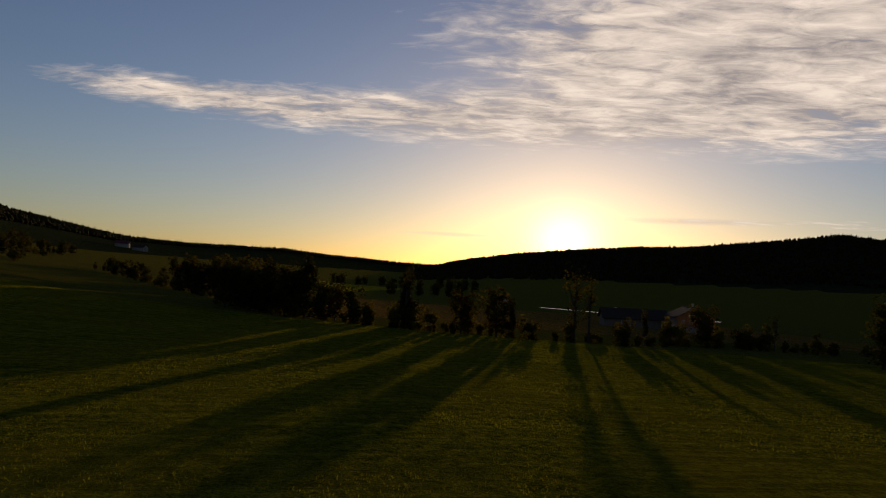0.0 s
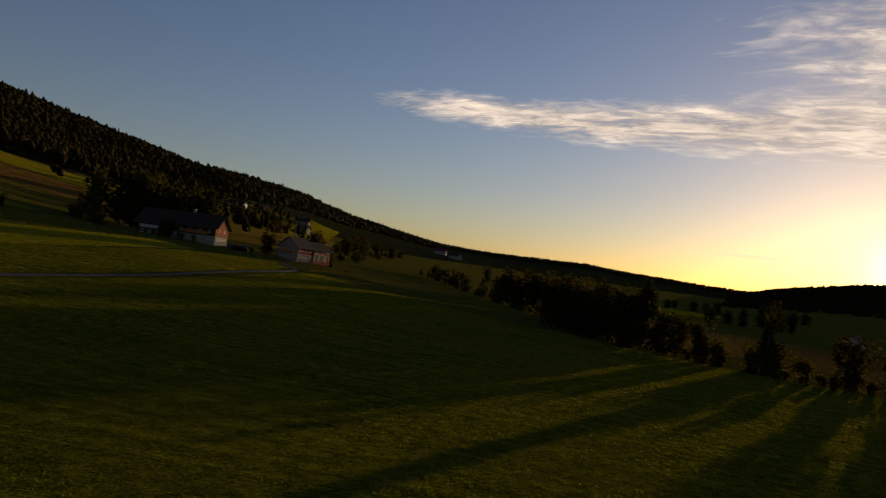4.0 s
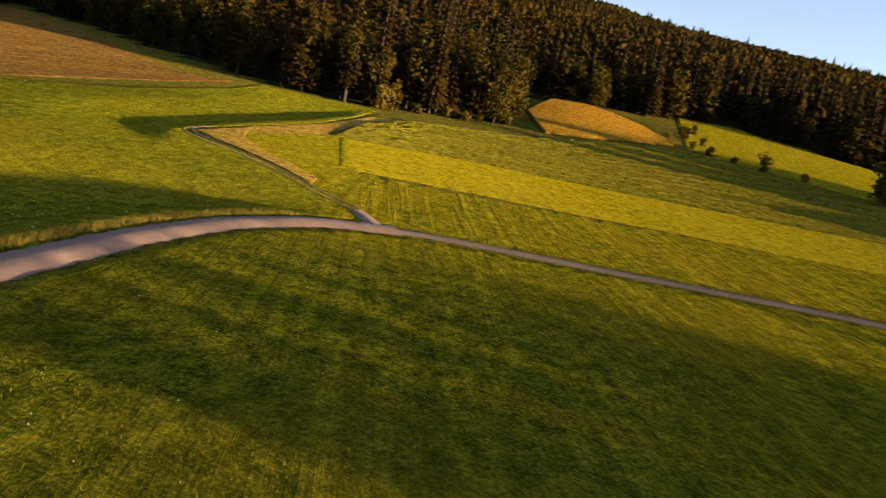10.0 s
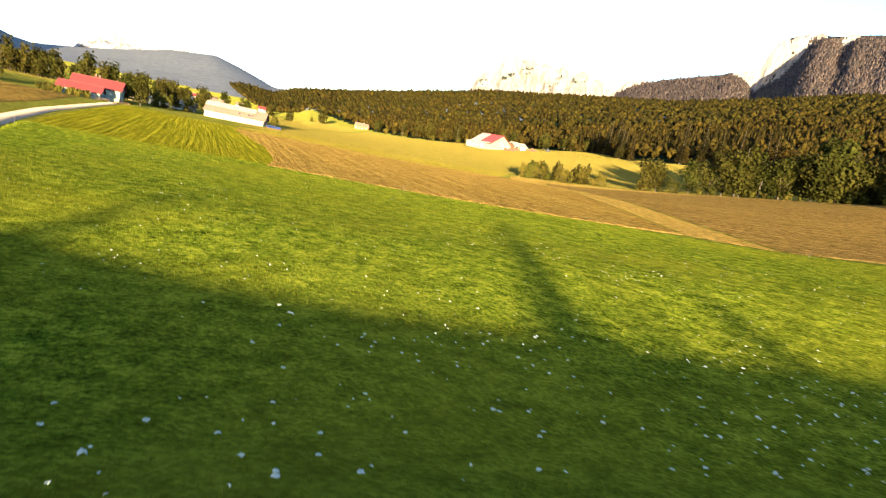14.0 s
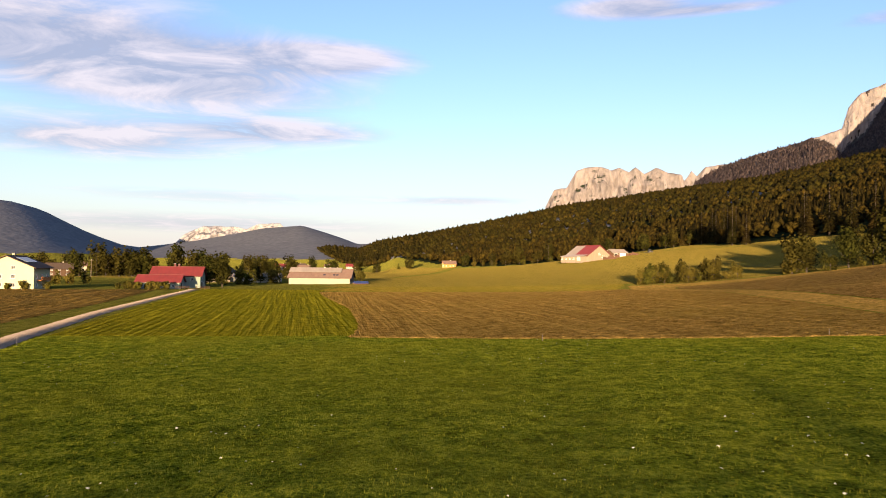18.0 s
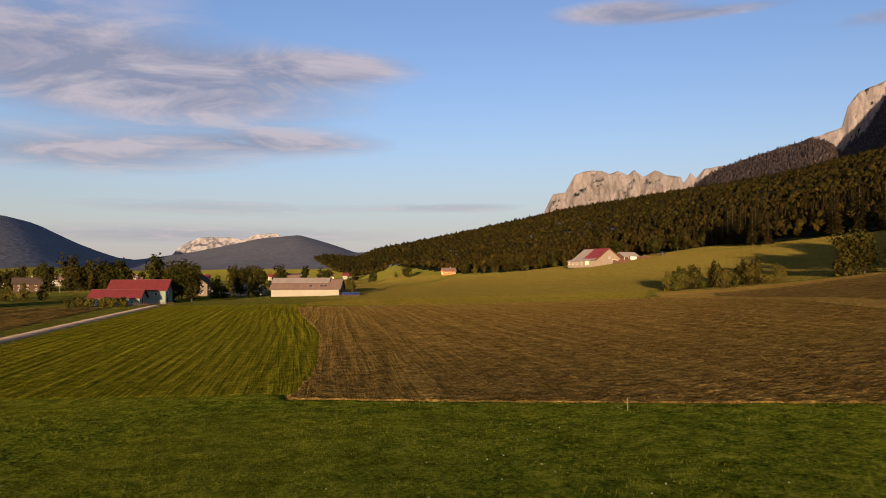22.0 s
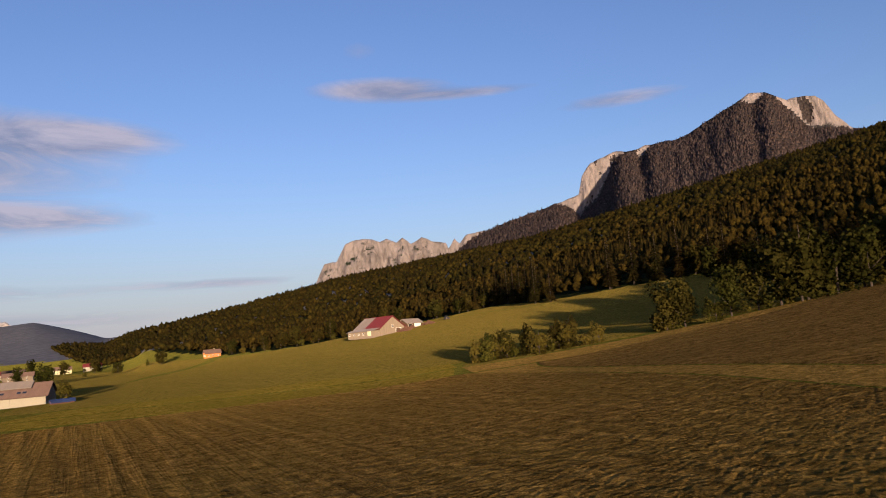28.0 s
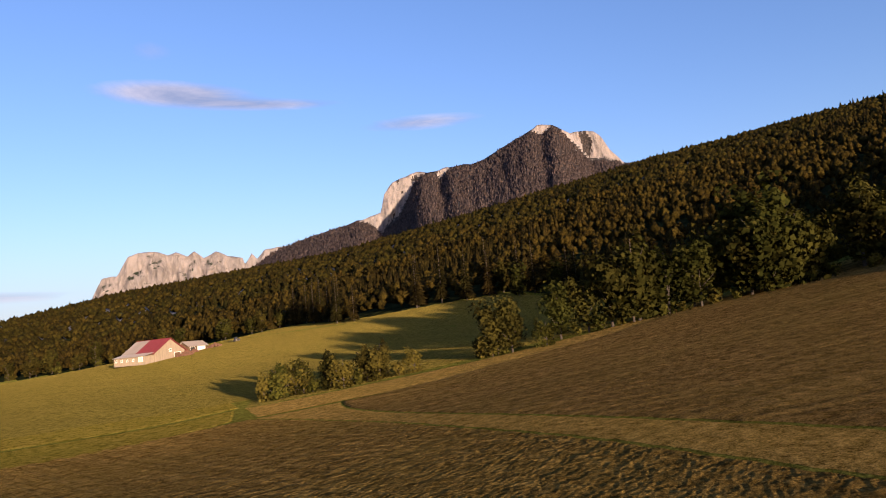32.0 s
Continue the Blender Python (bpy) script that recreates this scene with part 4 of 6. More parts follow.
def mountain(name, crest, dist, rows, wall, mat, label, depth, rough, seed, eye=(17.0, 94.0, 13.0), wooded=None):
    """A mountain seen from the valley: its crest by azimuth and elevation, falling towards the valley, steeply down to the share 'wall' of its height."""
    c = np.array(crest)
    az = np.linspace(c[0, 0], c[-1, 0], int((c[-1, 0] - c[0, 0]) * 12))
    el = np.interp(az, c[:, 0], c[:, 1]) + skyline_noise(az, 1.3, seed) * rough
    D = np.interp(az, [c[0, 0], c[-1, 0]], dist)
    top = D * np.tan(np.radians(el))
    v = np.linspace(0, 1, rows)[:, None]
    w = wall(az)[None]
    run = np.where(v < w, 0.2 * v, 0.2 * w + (v - w) * depth) * 620
    Z = top * (1 - v) * 1.0
    X0, Y0 = np.sin(np.radians(az)), np.cos(np.radians(az))
    bulge = np.array([[noise.fractal((a * 0.9, z * 0.006, seed), 1.0, 2.0, 4) for a in az] for z in np.linspace(0, 800, rows)])
    bulge += 0.25 * np.array([[noise.fractal((a * 3.7, z * 0.009, seed + 5), 1.0, 2.0, 3) for a in az] for z in np.linspace(0, 800, rows)])
    R = D - run - bulge * (26 if wooded else 46) * np.minimum(1, 6 * v)
    front = (R * X0 + eye[0], R * Y0 + eye[1], Z + eye[2])
    behind = ((D + 260) * X0 + eye[0], (D + 260) * Y0 + eye[1], top * 0.82 + eye[2])
    X, Y, Zs = (np.concatenate([b[None], f]) for b, f in zip(behind, front))
    ob = new(name, grid_mesh(name, X[::-1], Y[::-1], Zs[::-1], mat))
    tagged(ob, label, "mountain", kind="structure")
    if wooded:
        ob.data.materials.append(wooded)
        steep = (np.concatenate([[-1], v[:, 0]])[:, None] < w * 1.15)[::-1][:-1, :-1]
        crag = np.concatenate([bulge[:1], bulge])[::-1][:-1, :-1] + 0.5 * rough_grid(steep.shape, 77)
        spots = np.array([[noise.noise((a * 1.7, q * 11, 3.0)) + 0.5 * noise.noise((a * 5, q * 30, 8.0)) for a in az[:-1]] for q in np.linspace(1, 0, rows)]) - 0.6 * np.linspace(1, 0, rows)[:, None]
        ob.data.polygons.foreach_set("material_index", np.where((steep & (crag > -0.15)) | (spots > 0.36), 0, 1).ravel().astype(np.int32))
        ob.data.update()
    return X, Y, Zs, np.concatenate([[-1], v[:, 0]])[:, None] < w * 1.2


mountain("cliff", ((7.7, 3.0), (8.2, 4.93), (8.9, 6.35), (9.9, 6.42), (10.7, 7.85), (11.3, 8.09), (12.1, 8.18), (12.9, 8.09), (13.5, 7.84), (14.1, 8.05), (14.9, 7.7), (15.4, 8.08), (16.1, 7.5), (17.0, 7.98), (17.9, 7.58), (19.0, 7.38), (19.15, 6.85), (19.4, 7.2), (19.7, 7.72), (20.1, 7.2), (20.7, 7.9), (21.6, 8.02), (24, 8.2), (26, 6.0)),
         (3900, 3700), 60, lambda a: np.full(a.shape, 0.62), CLIFF, "pale limestone cliff rising behind wooded slopes", 2.2, 0.1, 3.0)
crest = ((20, 6.8), (21.9, 7.9), (24.8, 8.79), (27.6, 9.5), (30.2, 10.24), (30.6, 11.7), (31.4, 12.6), (33.4, 13.3), (34.8, 13.15), (36.0, 13.4), (38.8, 13.6), (41.2, 14.75), (42.8, 15.4), (43.8, 15.95), (45.0, 15.8), (46.4, 14.9), (47.0, 15.0), (48.2, 14.9), (48.7, 14.35), (49.3, 13.3), (50.2, 12.2), (53, 11.0), (58, 9.5))
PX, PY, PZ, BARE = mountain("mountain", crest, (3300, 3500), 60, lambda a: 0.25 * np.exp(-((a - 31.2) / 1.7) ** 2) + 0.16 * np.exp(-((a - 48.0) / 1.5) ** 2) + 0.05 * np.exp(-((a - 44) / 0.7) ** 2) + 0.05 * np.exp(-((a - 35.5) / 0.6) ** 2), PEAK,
                      "rocky wooded peak with pale limestone faces", 2.6, 0.14, 8.0, wooded=HAZY_PEAK_WOODS)
mountain("far_mountain", ((-21.5, 1.0), (-20.3, 2.2), (-19, 2.8), (-17, 2.85), (-15.8, 2.7), (-14.5, 3.15), (-13.2, 3.2), (-12, 2.0)), (4760, 4760), 34, lambda a: np.full(a.shape, 0.5), HAZY_ROCK,
         "rocky massif far beyond the valley, haze put into its pale colour", 1.0, 0.1, 5.0, (0.0, 0.0, 8.0))


def mountain_woods():
    """Small spruces all over the gentler faces of the peak."""
    g = np.random.default_rng(12)
    r, c = PX.shape
    i, j = g.uniform(2, r * 0.62, 22000), g.uniform(0, c - 1.01, 22000)
    i0, j0 = i.astype(int), j.astype(int)
    steep = np.hypot(PX[i0 + 1, j0] - PX[i0, j0], PY[i0 + 1, j0] - PY[i0, j0]) / np.maximum(1, PZ[i0, j0] - PZ[i0 + 1, j0])
    clump = np.sin(j * 0.31 + i * 0.8) + np.sin(i * 0.9 - j * 0.17) + g.normal(0, 0.9, len(i))
    k = (steep > 0.3) & (clump > -1.4) & ~BARE[i0, j0]
    i, j, i0, j0 = i[k], j[k], i0[k], j0[k]
    fi, fj = i - i0, j - j0
    P = [A[i0, j0] * (1 - fi) * (1 - fj) + A[i0 + 1, j0] * fi * (1 - fj) + A[i0, j0 + 1] * (1 - fi) * fj + A[i0 + 1, j0 + 1] * fi * fj for A in (PX, PY, PZ)]
    P = np.stack(P, 1)
    n = len(P)
    a = g.uniform(0, 6.283, n)[:, None] + np.arange(5) * 1.2566
    h, w = g.uniform(9, 19, (n, 1)), g.uniform(3.5, 5.5, (n, 1))
    ring = np.stack([P[:, :1] + np.cos(a) * w, P[:, 1:2] + np.sin(a) * w, P[:, 2:] + 0 * a - 2], -1)
    tip = np.stack([P[:, 0], P[:, 1], P[:, 2] + h[:, 0]], -1)[:, None]
    V = np.concatenate([ring, tip], 1).reshape(-1, 3)
    T = np.array([[0, 1, 5], [1, 2, 5], [2, 3, 5], [3, 4, 5], [4, 0, 5]])[None] + 6 * np.arange(n)[:, None, None]
    tagged(new("mountain_forest", tri_mesh("mountain_forest", V, T.reshape(-1, 3), [HAZY_NEEDLE])), "dark spruces covering the mountain's slopes", "forest", kind="stuff")


mountain_woods()

TREES = {k: broadleaf(*v) for k, v in {"tall": (17, 10, 1400, 0.5, 0.06, 22), "round": (13, 10, 1300, 0.46, 0.1, 24), "bush": (7, 6.0, 760, 0.36, 0.0, 9),
                                       "slim": (18, 5, 700, 0.45, 0.2, 9), "thin": (19, 6.5, 260, 0.4, 0.3, 10), "low": (3.2, 4.0, 330, 0.3, 0.0, 7), "peak": (17.5, 11, 1500, 0.55, 0.03, 22, 0.9)}.items()}
TREES_FAR = {k: broadleaf(*v) for k, v in {"tall": (17, 10, 600, 0.78, 0.06, 22), "round": (13, 10, 620, 0.7, 0.1, 24), "bush": (7, 6.0, 300, 0.58, 0.0, 9),
                                           "slim": (18, 5, 320, 0.62, 0.2, 9), "thin": (19, 6.5, 260, 0.4, 0.3, 10), "low": (3.2, 4.0, 170, 0.42, 0.0, 7), "peak": (17.5, 11, 620, 0.85, 0.03, 22, 0.9)}.items()}
SPRUCES = [spruce(24, 8.5, 18, 14, 0.8), spruce(20, 6.5, 15, 12, 0.75), spruce(27, 8.0, 20, 13, 0.8)]


def row(line, n, kinds, label, group, jitter=2.5, lo=0.7, hi=1.15, seed=1):
    g = np.random.default_rng(seed)
    for x, y in line_at(line, (np.arange(n) + 0.5) / n):
        k = kinds[int(g.integers(len(kinds)))]
        name = "bush" if k in ("bush", "low") else "spruce" if k == "spruce" else "tree"
        meshes = SPRUCES[int(g.integers(3))] if k == "spruce" else (TREES_FAR if math.hypot(x + 15, y) > 270 else TREES)[k]
        tree_thing(name, meshes, label[name] if isinstance(label, dict) else label, x + g.normal(0, jitter), y + g.normal(0, jitter), g.uniform(0, 6.28), g.uniform(lo, hi), group, category=name)


STREAM = {"tree": "dark leafy tree in the stream-side row", "bush": "dark leafy bush under the stream-side trees"}
row(((165, -425), (120, -395), (88, -354)), 13, ("round", "bush", "bush"), STREAM, "stream trees", 3, 0.55, 0.8)
row(((84, -349), (52, -322), (24, -284), (4, -240)), 25, ("tall", "round", "tall"), STREAM, "stream trees", 3, 0.75, 1.05, 51)
row(((150, -415), (84, -343), (24, -278), (0, -232)), 30, ("bush", "low"), STREAM, "stream bushes", 2.5, 0.8, 1.3, 2)
row(((4, -226), (-28, -224), (-60, -217), (-93, -228), (-131, -248), (-162, -250), (-240, -262)), 62, ("bush", "low", "low"), STREAM, "stream bushes", 2.2, 0.7, 1.15, 3)
for x, y, k, s in ((1.6, -228, "peak", 0.98), (-8.6, -225, "peak", 1.06), (-36.5, -226, "peak", 0.6), (-3, -226, "tall", 0.84), (8, -230, "tall", 0.84), (13, -233, "tall", 0.82), (-6, -231, "round", 0.95), (4.5, -236, "round", 0.95), (18, -238, "tall", 0.86), (11, -240, "tall", 0.84), (-13, -226, "round", 0.78), (-17, -225, "round", 0.74), (-22, -223, "round", 0.74), (-26, -222, "bush", 1.0), (-36, -223, "slim", 0.94), (-33, -224, "bush", 1.0), (-43, -219, "bush", 1.0), (-51, -219, "round", 0.85),
                   (-60, -219, "round", 0.95), (-64, -220, "slim", 0.6), (-80, -224, "thin", 1.05), (-84, -225, "thin", 1.0), (-94, -231, "bush", 1.1), (-101, -236, "slim", 0.55), (-110, -238, "bush", 1.2),
                   (-118, -242, "round", 0.9), (-131, -248, "bush", 1.1), (-142, -252, "thin", 0.6), (-150, -210, "tall", 1.0), (-166, -215, "tall", 1.15), (-178, -222, "tall", 1.2), (-195, -230, "tall", 1.0)):
    tree_thing("tree" if k != "bush" else "bush", TREES[k], {"thin": "tall thin-crowned tree with bare trunk beside the stream"}.get(k, STREAM["tree"] if k != "bush" else STREAM["bush"]), x, y, x * 1.7, s, "stream trees", category="tree" if k != "bush" else "bush")
HEDGE = {"tree": "broad leafy tree at the mown field's edge", "bush": "leafy green bush in a field hedge", "spruce": "tall spruce at the forest's edge"}
row(((70, 252), (82, 249), (104, 238)), 12, ("bush", "bush", "low"), HEDGE, "hedge bushes", 1.6, 0.8, 1.3)
row(((74, 251), (84, 249), (102, 239)), 5, ("peak",), "slender leafy tree in a field hedge", "hedge trees", 1.2, 0.48, 0.6, 4)
row(((113, 229), (122, 220)), 6, ("bush", "round"), HEDGE, "hedge bushes", 2, 0.75, 1.1)
row(((132, 221), (152, 205), (172, 180)), 14, ("round", "peak", "round"), HEDGE, "hedge trees", 2.2, 0.95, 1.3, 5)
row(((160, 200), (190, 160), (205, 140)), 17, ("tall", "round"), HEDGE, "hedge trees", 4, 1.0, 1.45, 6)
row(((132, 219), (152, 203), (185, 156)), 16, ("low",), HEDGE, "hedge bushes", 1.5, 0.8, 1.3, 7)
row(((205, -74), (193, -91), (185, -111)), 6, ("low", "low", "bush"), "small leafy bush on a slope boundary", "slope bushes", 1.5, 0.6, 1.1)
row(((180, -122), (170, -140), (165, -150), (156, -173)), 15, ("bush", "low", "round"), {"bush": "small leafy bush on a slope boundary", "tree": "small leafy tree on a slope boundary"}, "slope bushes", 2.2, 0.45, 0.85, 8)
WOOD = {"tree": "tall leafy tree at the forest's edge", "bush": "leafy bush at the forest's edge", "spruce": "tall dark spruce at the forest's edge"}
row(((262, 280), (285, 212), (240, 186), (206, 155), (194, 117), (177, 80), (163, 42), (153, 10)), 44, ("spruce", "tall", "spruce", "tall", "round"), WOOD, "forest edge", 3.5, 0.75, 1.15, 9)
row(((152, 8), (160, 0), (166, -12), (174, -26), (196, -24), (228, -24)), 26, ("spruce", "tall", "spruce", "slim", "tall"), WOOD, "forest edge", 3.5, 0.85, 1.25, 10)
row(((166, 12), (180, -8), (215, -12)), 14, ("spruce", "tall", "spruce"), WOOD, "forest edge", 4, 0.95, 1.25, 41)
row(((150, -2), (168, -24), (172, -38)), 10, ("bush", "low"), WOOD, "forest edge", 2, 0.7, 1.2, 11)
row(((236, -44), (246, -66), (256, -84), (268, -105), (257, -137), (252, -166)), 26, ("spruce", "round", "tall", "spruce"), WOOD, "forest edge", 3.5, 0.75, 1.1, 12)
row(((203, -80), (216, -84), (232, -82)), 5, ("bush",), WOOD, "forest edge", 2, 0.4, 0.7, 13)
row(((204, 548), (193, 455), (187, 432)), 9, ("spruce",), WOOD, "forest edge", 3, 0.95, 1.15, 14)
row(((210, 420), (226, 390), (245, 372), (242, 325), (258, 290)), 18, ("spruce", "tall", "spruce"), WOOD, "forest edge", 4, 0.9, 1.2, 15)
row(((15, 735), (92, 640), (150, 586), (200, 550)), 26, ("tall", "round", "bush"), WOOD, "forest edge", 5, 0.8, 1.2, 16)

NEAR_FARM = {"tree": "leafy garden tree beside the farmhouse", "bush": "leafy bush in the farm garden", "spruce": "dark spruce beside the farmhouse"}
row(((176, -208), (160, -198), (150, -196)), 7, ("round", "bush", "bush"), NEAR_FARM, "farm trees", 2.5, 0.6, 0.9, 21)
row(((137, -203), (129, -206), (123, -210)), 5, ("round", "bush"), NEAR_FARM, "farm trees", 1.0, 0.4, 0.62, 22)
row(((117, -218), (112, -224)), 4, ("bush", "low"), NEAR_FARM, "farm trees", 1.0, 0.5, 0.75, 52)
tree_thing("tree", TREES["round"], NEAR_FARM["tree"], 110.5, -226.5, 2.1, 0.55, "farm trees", category="tree")
row(((150, -238), (165, -226), (185, -222)), 13, ("tall", "round", "tall"), NEAR_FARM, "farm trees", 4, 1.0, 1.3, 23)
row(((118, -252), (108, -258), (96, -250)), 4, ("bush", "spruce", "low"), NEAR_FARM, "farm trees", 2, 0.3, 0.5, 24)
VILLAGE = {"tree": "leafy tree in the hillside village", "bush": "dark bush between the village meadows", "spruce": "spruce in the hillside village"}
row(((200, -262), (260, -330), (330, -430), (420, -560), (520, -720)), 52, ("round", "tall", "bush", "spruce"), VILLAGE, "village trees", 14, 0.6, 1.0, 25)
g = np.random.default_rng(26)
far_trees = line_at(((250, -300), (330, -390), (460, -560), (580, -760)), g.uniform(0, 1, 110)) + g.normal(0, 24, (110, 2))
forest_mass("village_wood", far_trees, np.full(110, True), (LEAF, NEEDLE), ("leafy trees scattered between the hillside village's meadows", ""), 0.8, 1, 0.7)
row(((160, -330), (220, -420), (330, -600), (430, -820)), 42, ("round", "tall", "bush"), VILLAGE, "village trees", 9, 0.7, 1.1, 27)
VALLEY = {"tree": "leafy tree among the valley houses", "bush": "leafy green bush beside the valley houses"}
for x, y, k, s in ((-85, 262, "round", 1.0), (-95, 272, "round", 0.9), (-99, 300, "round", 1.0), (-104, 304, "round", 0.9), (-91, 305, "bush", 1.35), (-86, 303, "bush", 1.2), (-87, 326, "round", 0.85), (-80, 322, "bush", 1.3), (-38, 318, "bush", 1.0), (-96, 421, "bush", 0.9)):
    tree_thing("tree" if k != "bush" else "bush", TREES[k], "round leafy tree beside the farm road's end" if k != "bush" else VALLEY["bush"], x, y, x, s, "valley trees", category="tree" if k != "bush" else "bush")
row(((-112, 234), (-105, 233.6), (-98, 233.6), (-94, 233.6)), 13, ("low",), "dense green hedge bush beside the red-roofed farm", "valley bushes", 0.8, 0.85, 1.1, 28)
row(((-150, 216), (-138, 222), (-128, 226)), 4, ("low", "low"), VALLEY, "valley bushes", 1.5, 0.8, 1.2, 29)
row(((-226, 440), (-205, 445), (-180, 450), (-160, 455)), 12, ("tall", "round"), VALLEY, "valley trees", 5, 1.0, 1.45, 30)
row(((-290, 430), (-250, 440), (-190, 440)), 13, ("tall", "round"), VALLEY, "valley trees", 6, 0.8, 1.1, 42)
row(((-190, 285), (-165, 290), (-150, 292)), 8, ("low", "bush"), VALLEY, "valley bushes", 2, 0.8, 1.1, 43)
row(((-150, 470), (-120, 520), (-80, 560)), 10, ("tall", "round", "bush"), VALLEY, "valley trees", 7, 0.7, 1.1, 44)
row(((-300, 480), (-210, 560), (-120, 620)), 12, ("tall", "round"), VALLEY, "valley trees", 12, 0.8, 1.2, 31)
row(((-420, 700), (-300, 820), (-170, 900), (-100, 960)), 22, ("tall", "round", "bush"), VALLEY, "valley trees", 20, 0.8, 1.3, 32)
row(((-95, 700), (-60, 760), (-20, 740)), 5, ("round", "bush"), VALLEY, "valley trees", 8, 0.8, 1.1, 33)
row(((40, -640), (-30, -690), (-10, -720)), 6, ("round", "tall"), "dark leafy tree far down the valley", "far valley trees", 7, 0.9, 1.2, 34)
row(((200, -620), (120, -1000), (20, -1080), (-60, -1000)), 26, ("tall", "round"), "dark leafy tree far down the valley", "far valley trees", 16, 0.9, 1.4, 35)


# ---- houses ----
WALL = plain_material("white_plaster", (0.32, 0.296, 0.232), 0.85, 0.14, 3.0, spec=0.03)
YELLOW = plain_material("cream_plaster", (0.52, 0.48, 0.3), 0.85, 0.12, 3.0, spec=0.03)
PINK = plain_material("pale_pink_plaster", (0.3, 0.22, 0.17), 0.85, 0.15, 3.0, spec=0.03)
GREENWALL = plain_material("green_grey_boards", (0.2, 0.24, 0.2), 0.85, 0.25, 3.0, stretch=(4, 4, 0.4))
REDROOF = plain_material("red_roof_tiles", (0.093, 0.014, 0.0144), 0.7, 0.35, 3.0, stretch=(3, 1, 1))
DARKROOF = plain_material("dark_roof_tiles", (0.05, 0.036, 0.03), 0.95, 0.35, 3.0, spec=0.05, stretch=(3, 1, 1))
BROWNROOF = plain_material("brown_roof_tiles", (0.104, 0.068, 0.056), 0.95, 0.3, 3.0, spec=0.05, stretch=(3, 1, 1))
GREYROOF = plain_material("grey_sheet_roof", (0.135, 0.1125, 0.099), 0.6, 0.25, 2.0, stretch=(3, 0.6, 1))
TIMBER = plain_material("sunburnt_timber", (0.54, 0.204, 0.065), 0.85, 0.35, 3.0, stretch=(5, 5, 0.4), spec=0.03)
REDWOOD = plain_material("red_stained_boards", (0.408, 0.066, 0.036), 0.85, 0.35, 3.0, stretch=(5, 5, 0.4), spec=0.03)
OLDWOOD = plain_material("dark_old_timber", (0.09, 0.055, 0.035), 0.9, 0.35, 3.0, stretch=(5, 5, 0.4), spec=0.03)
GREYWOOD = plain_material("weathered_boards", (0.2, 0.16, 0.12), 0.9, 0.35, 3.0, stretch=(5, 5, 0.4), spec=0.03)
FRAME = plain_material("white_window_frame", (0.6, 0.58, 0.54), 0.6, 0.1, 4.0)
# near-black slabs on closed walls paint the shade inside bays and doorways
DARK = plain_material("dark_opening", (0.02, 0.018, 0.016), 0.9, 0.2, 2.0)
METAL = plain_material("dark_metal", (0.05, 0.05, 0.055), 0.5, 0.2, 4.0, metal=0.6)
BLUE = plain_material("blue_tarpaulin", (0.025, 0.05, 0.17), 0.6, 0.2, 2.0)
STACK = plain_material("firewood", (0.1, 0.05, 0.032), 0.95, 0.45, 5.0)
GLASS = material("window_glass", 0.08, spec=0.6)[0]
GLASS.node_tree.nodes["Principled BSDF"].inputs["Base Color"].default_value = (0.03, 0.035, 0.045, 1)
PANEL = material("solar_glass", 0.12, spec=0.6)[0]
PANEL.node_tree.nodes["Principled BSDF"].inputs["Base Color"].default_value = (0.02, 0.025, 0.05, 1)


def box_bm(bm, x0, x1, y0, y1, z0, z1):
    v = [bm.verts.new((x, y, z)) for z in (z0, z1) for x, y in ((x0, y0), (x1, y0), (x1, y1), (x0, y1))]
    for f in ((3, 2, 1, 0), (4, 5, 6, 7), (0, 1, 5, 4), (1, 2, 6, 5), (2, 3, 7, 6), (3, 0, 4, 7)):
        bm.faces.new([v[i] for i in f])
    return bm


def part(name, bm, mat, parent, label="", m=None):
    """One mesh object under a thing or a part."""
    me = bpy.data.meshes.new(name)
    bm.to_mesh(me)
    bm.free()
    me.materials.append(mat)
    ob = new(name, me)
    ob.parent = parent
    if m is not None:
        ob.matrix_basis = m
    return tagged(ob, label)


def prism_bm(x0, x1, w, h, r, base=-1.5):
    """Walls of a gabled block, ridge along x."""
    bm = bmesh.new()
    rings = []
    for x in (x0, x1):
        rings.append([bm.verts.new(p) for p in ((x, -w / 2, base), (x, w / 2, base), (x, w / 2, h), (x, 0, h + r), (x, -w / 2, h))])
    for k in range(5):
        bm.faces.new([rings[0][k], rings[0][(k + 1) % 5], rings[1][(k + 1) % 5], rings[1][k]])
    bm.faces.new(rings[0][::-1])
    bm.faces.new(rings[1])
    bmesh.ops.recalc_face_normals(bm, faces=bm.faces)
    return bm


def slab_bm(x0, x1, w, h, r, over, side, thick=0.22, lift=0.06):
    """One side of a gabled roof, a sloping slab with its overhang."""
    slope = r / (w / 2)
    bm = bmesh.new()
    y1 = side * (w / 2 + over)
    v = []
    for dz in (0, thick):
        v += [bm.verts.new(p) for p in ((x0, 0, h + r + lift + dz), (x1, 0, h + r + lift + dz), (x1, y1, h - over * slope + lift + dz), (x0, y1, h - over * slope + lift + dz))]
    for f in ((3, 2, 1, 0), (4, 5, 6, 7), (0, 1, 5, 4), (1, 2, 6, 5), (2, 3, 7, 6), (3, 0, 4, 7)):
        bm.faces.new([v[i] for i in f])
    bmesh.ops.recalc_face_normals(bm, faces=bm.faces)
    return bm




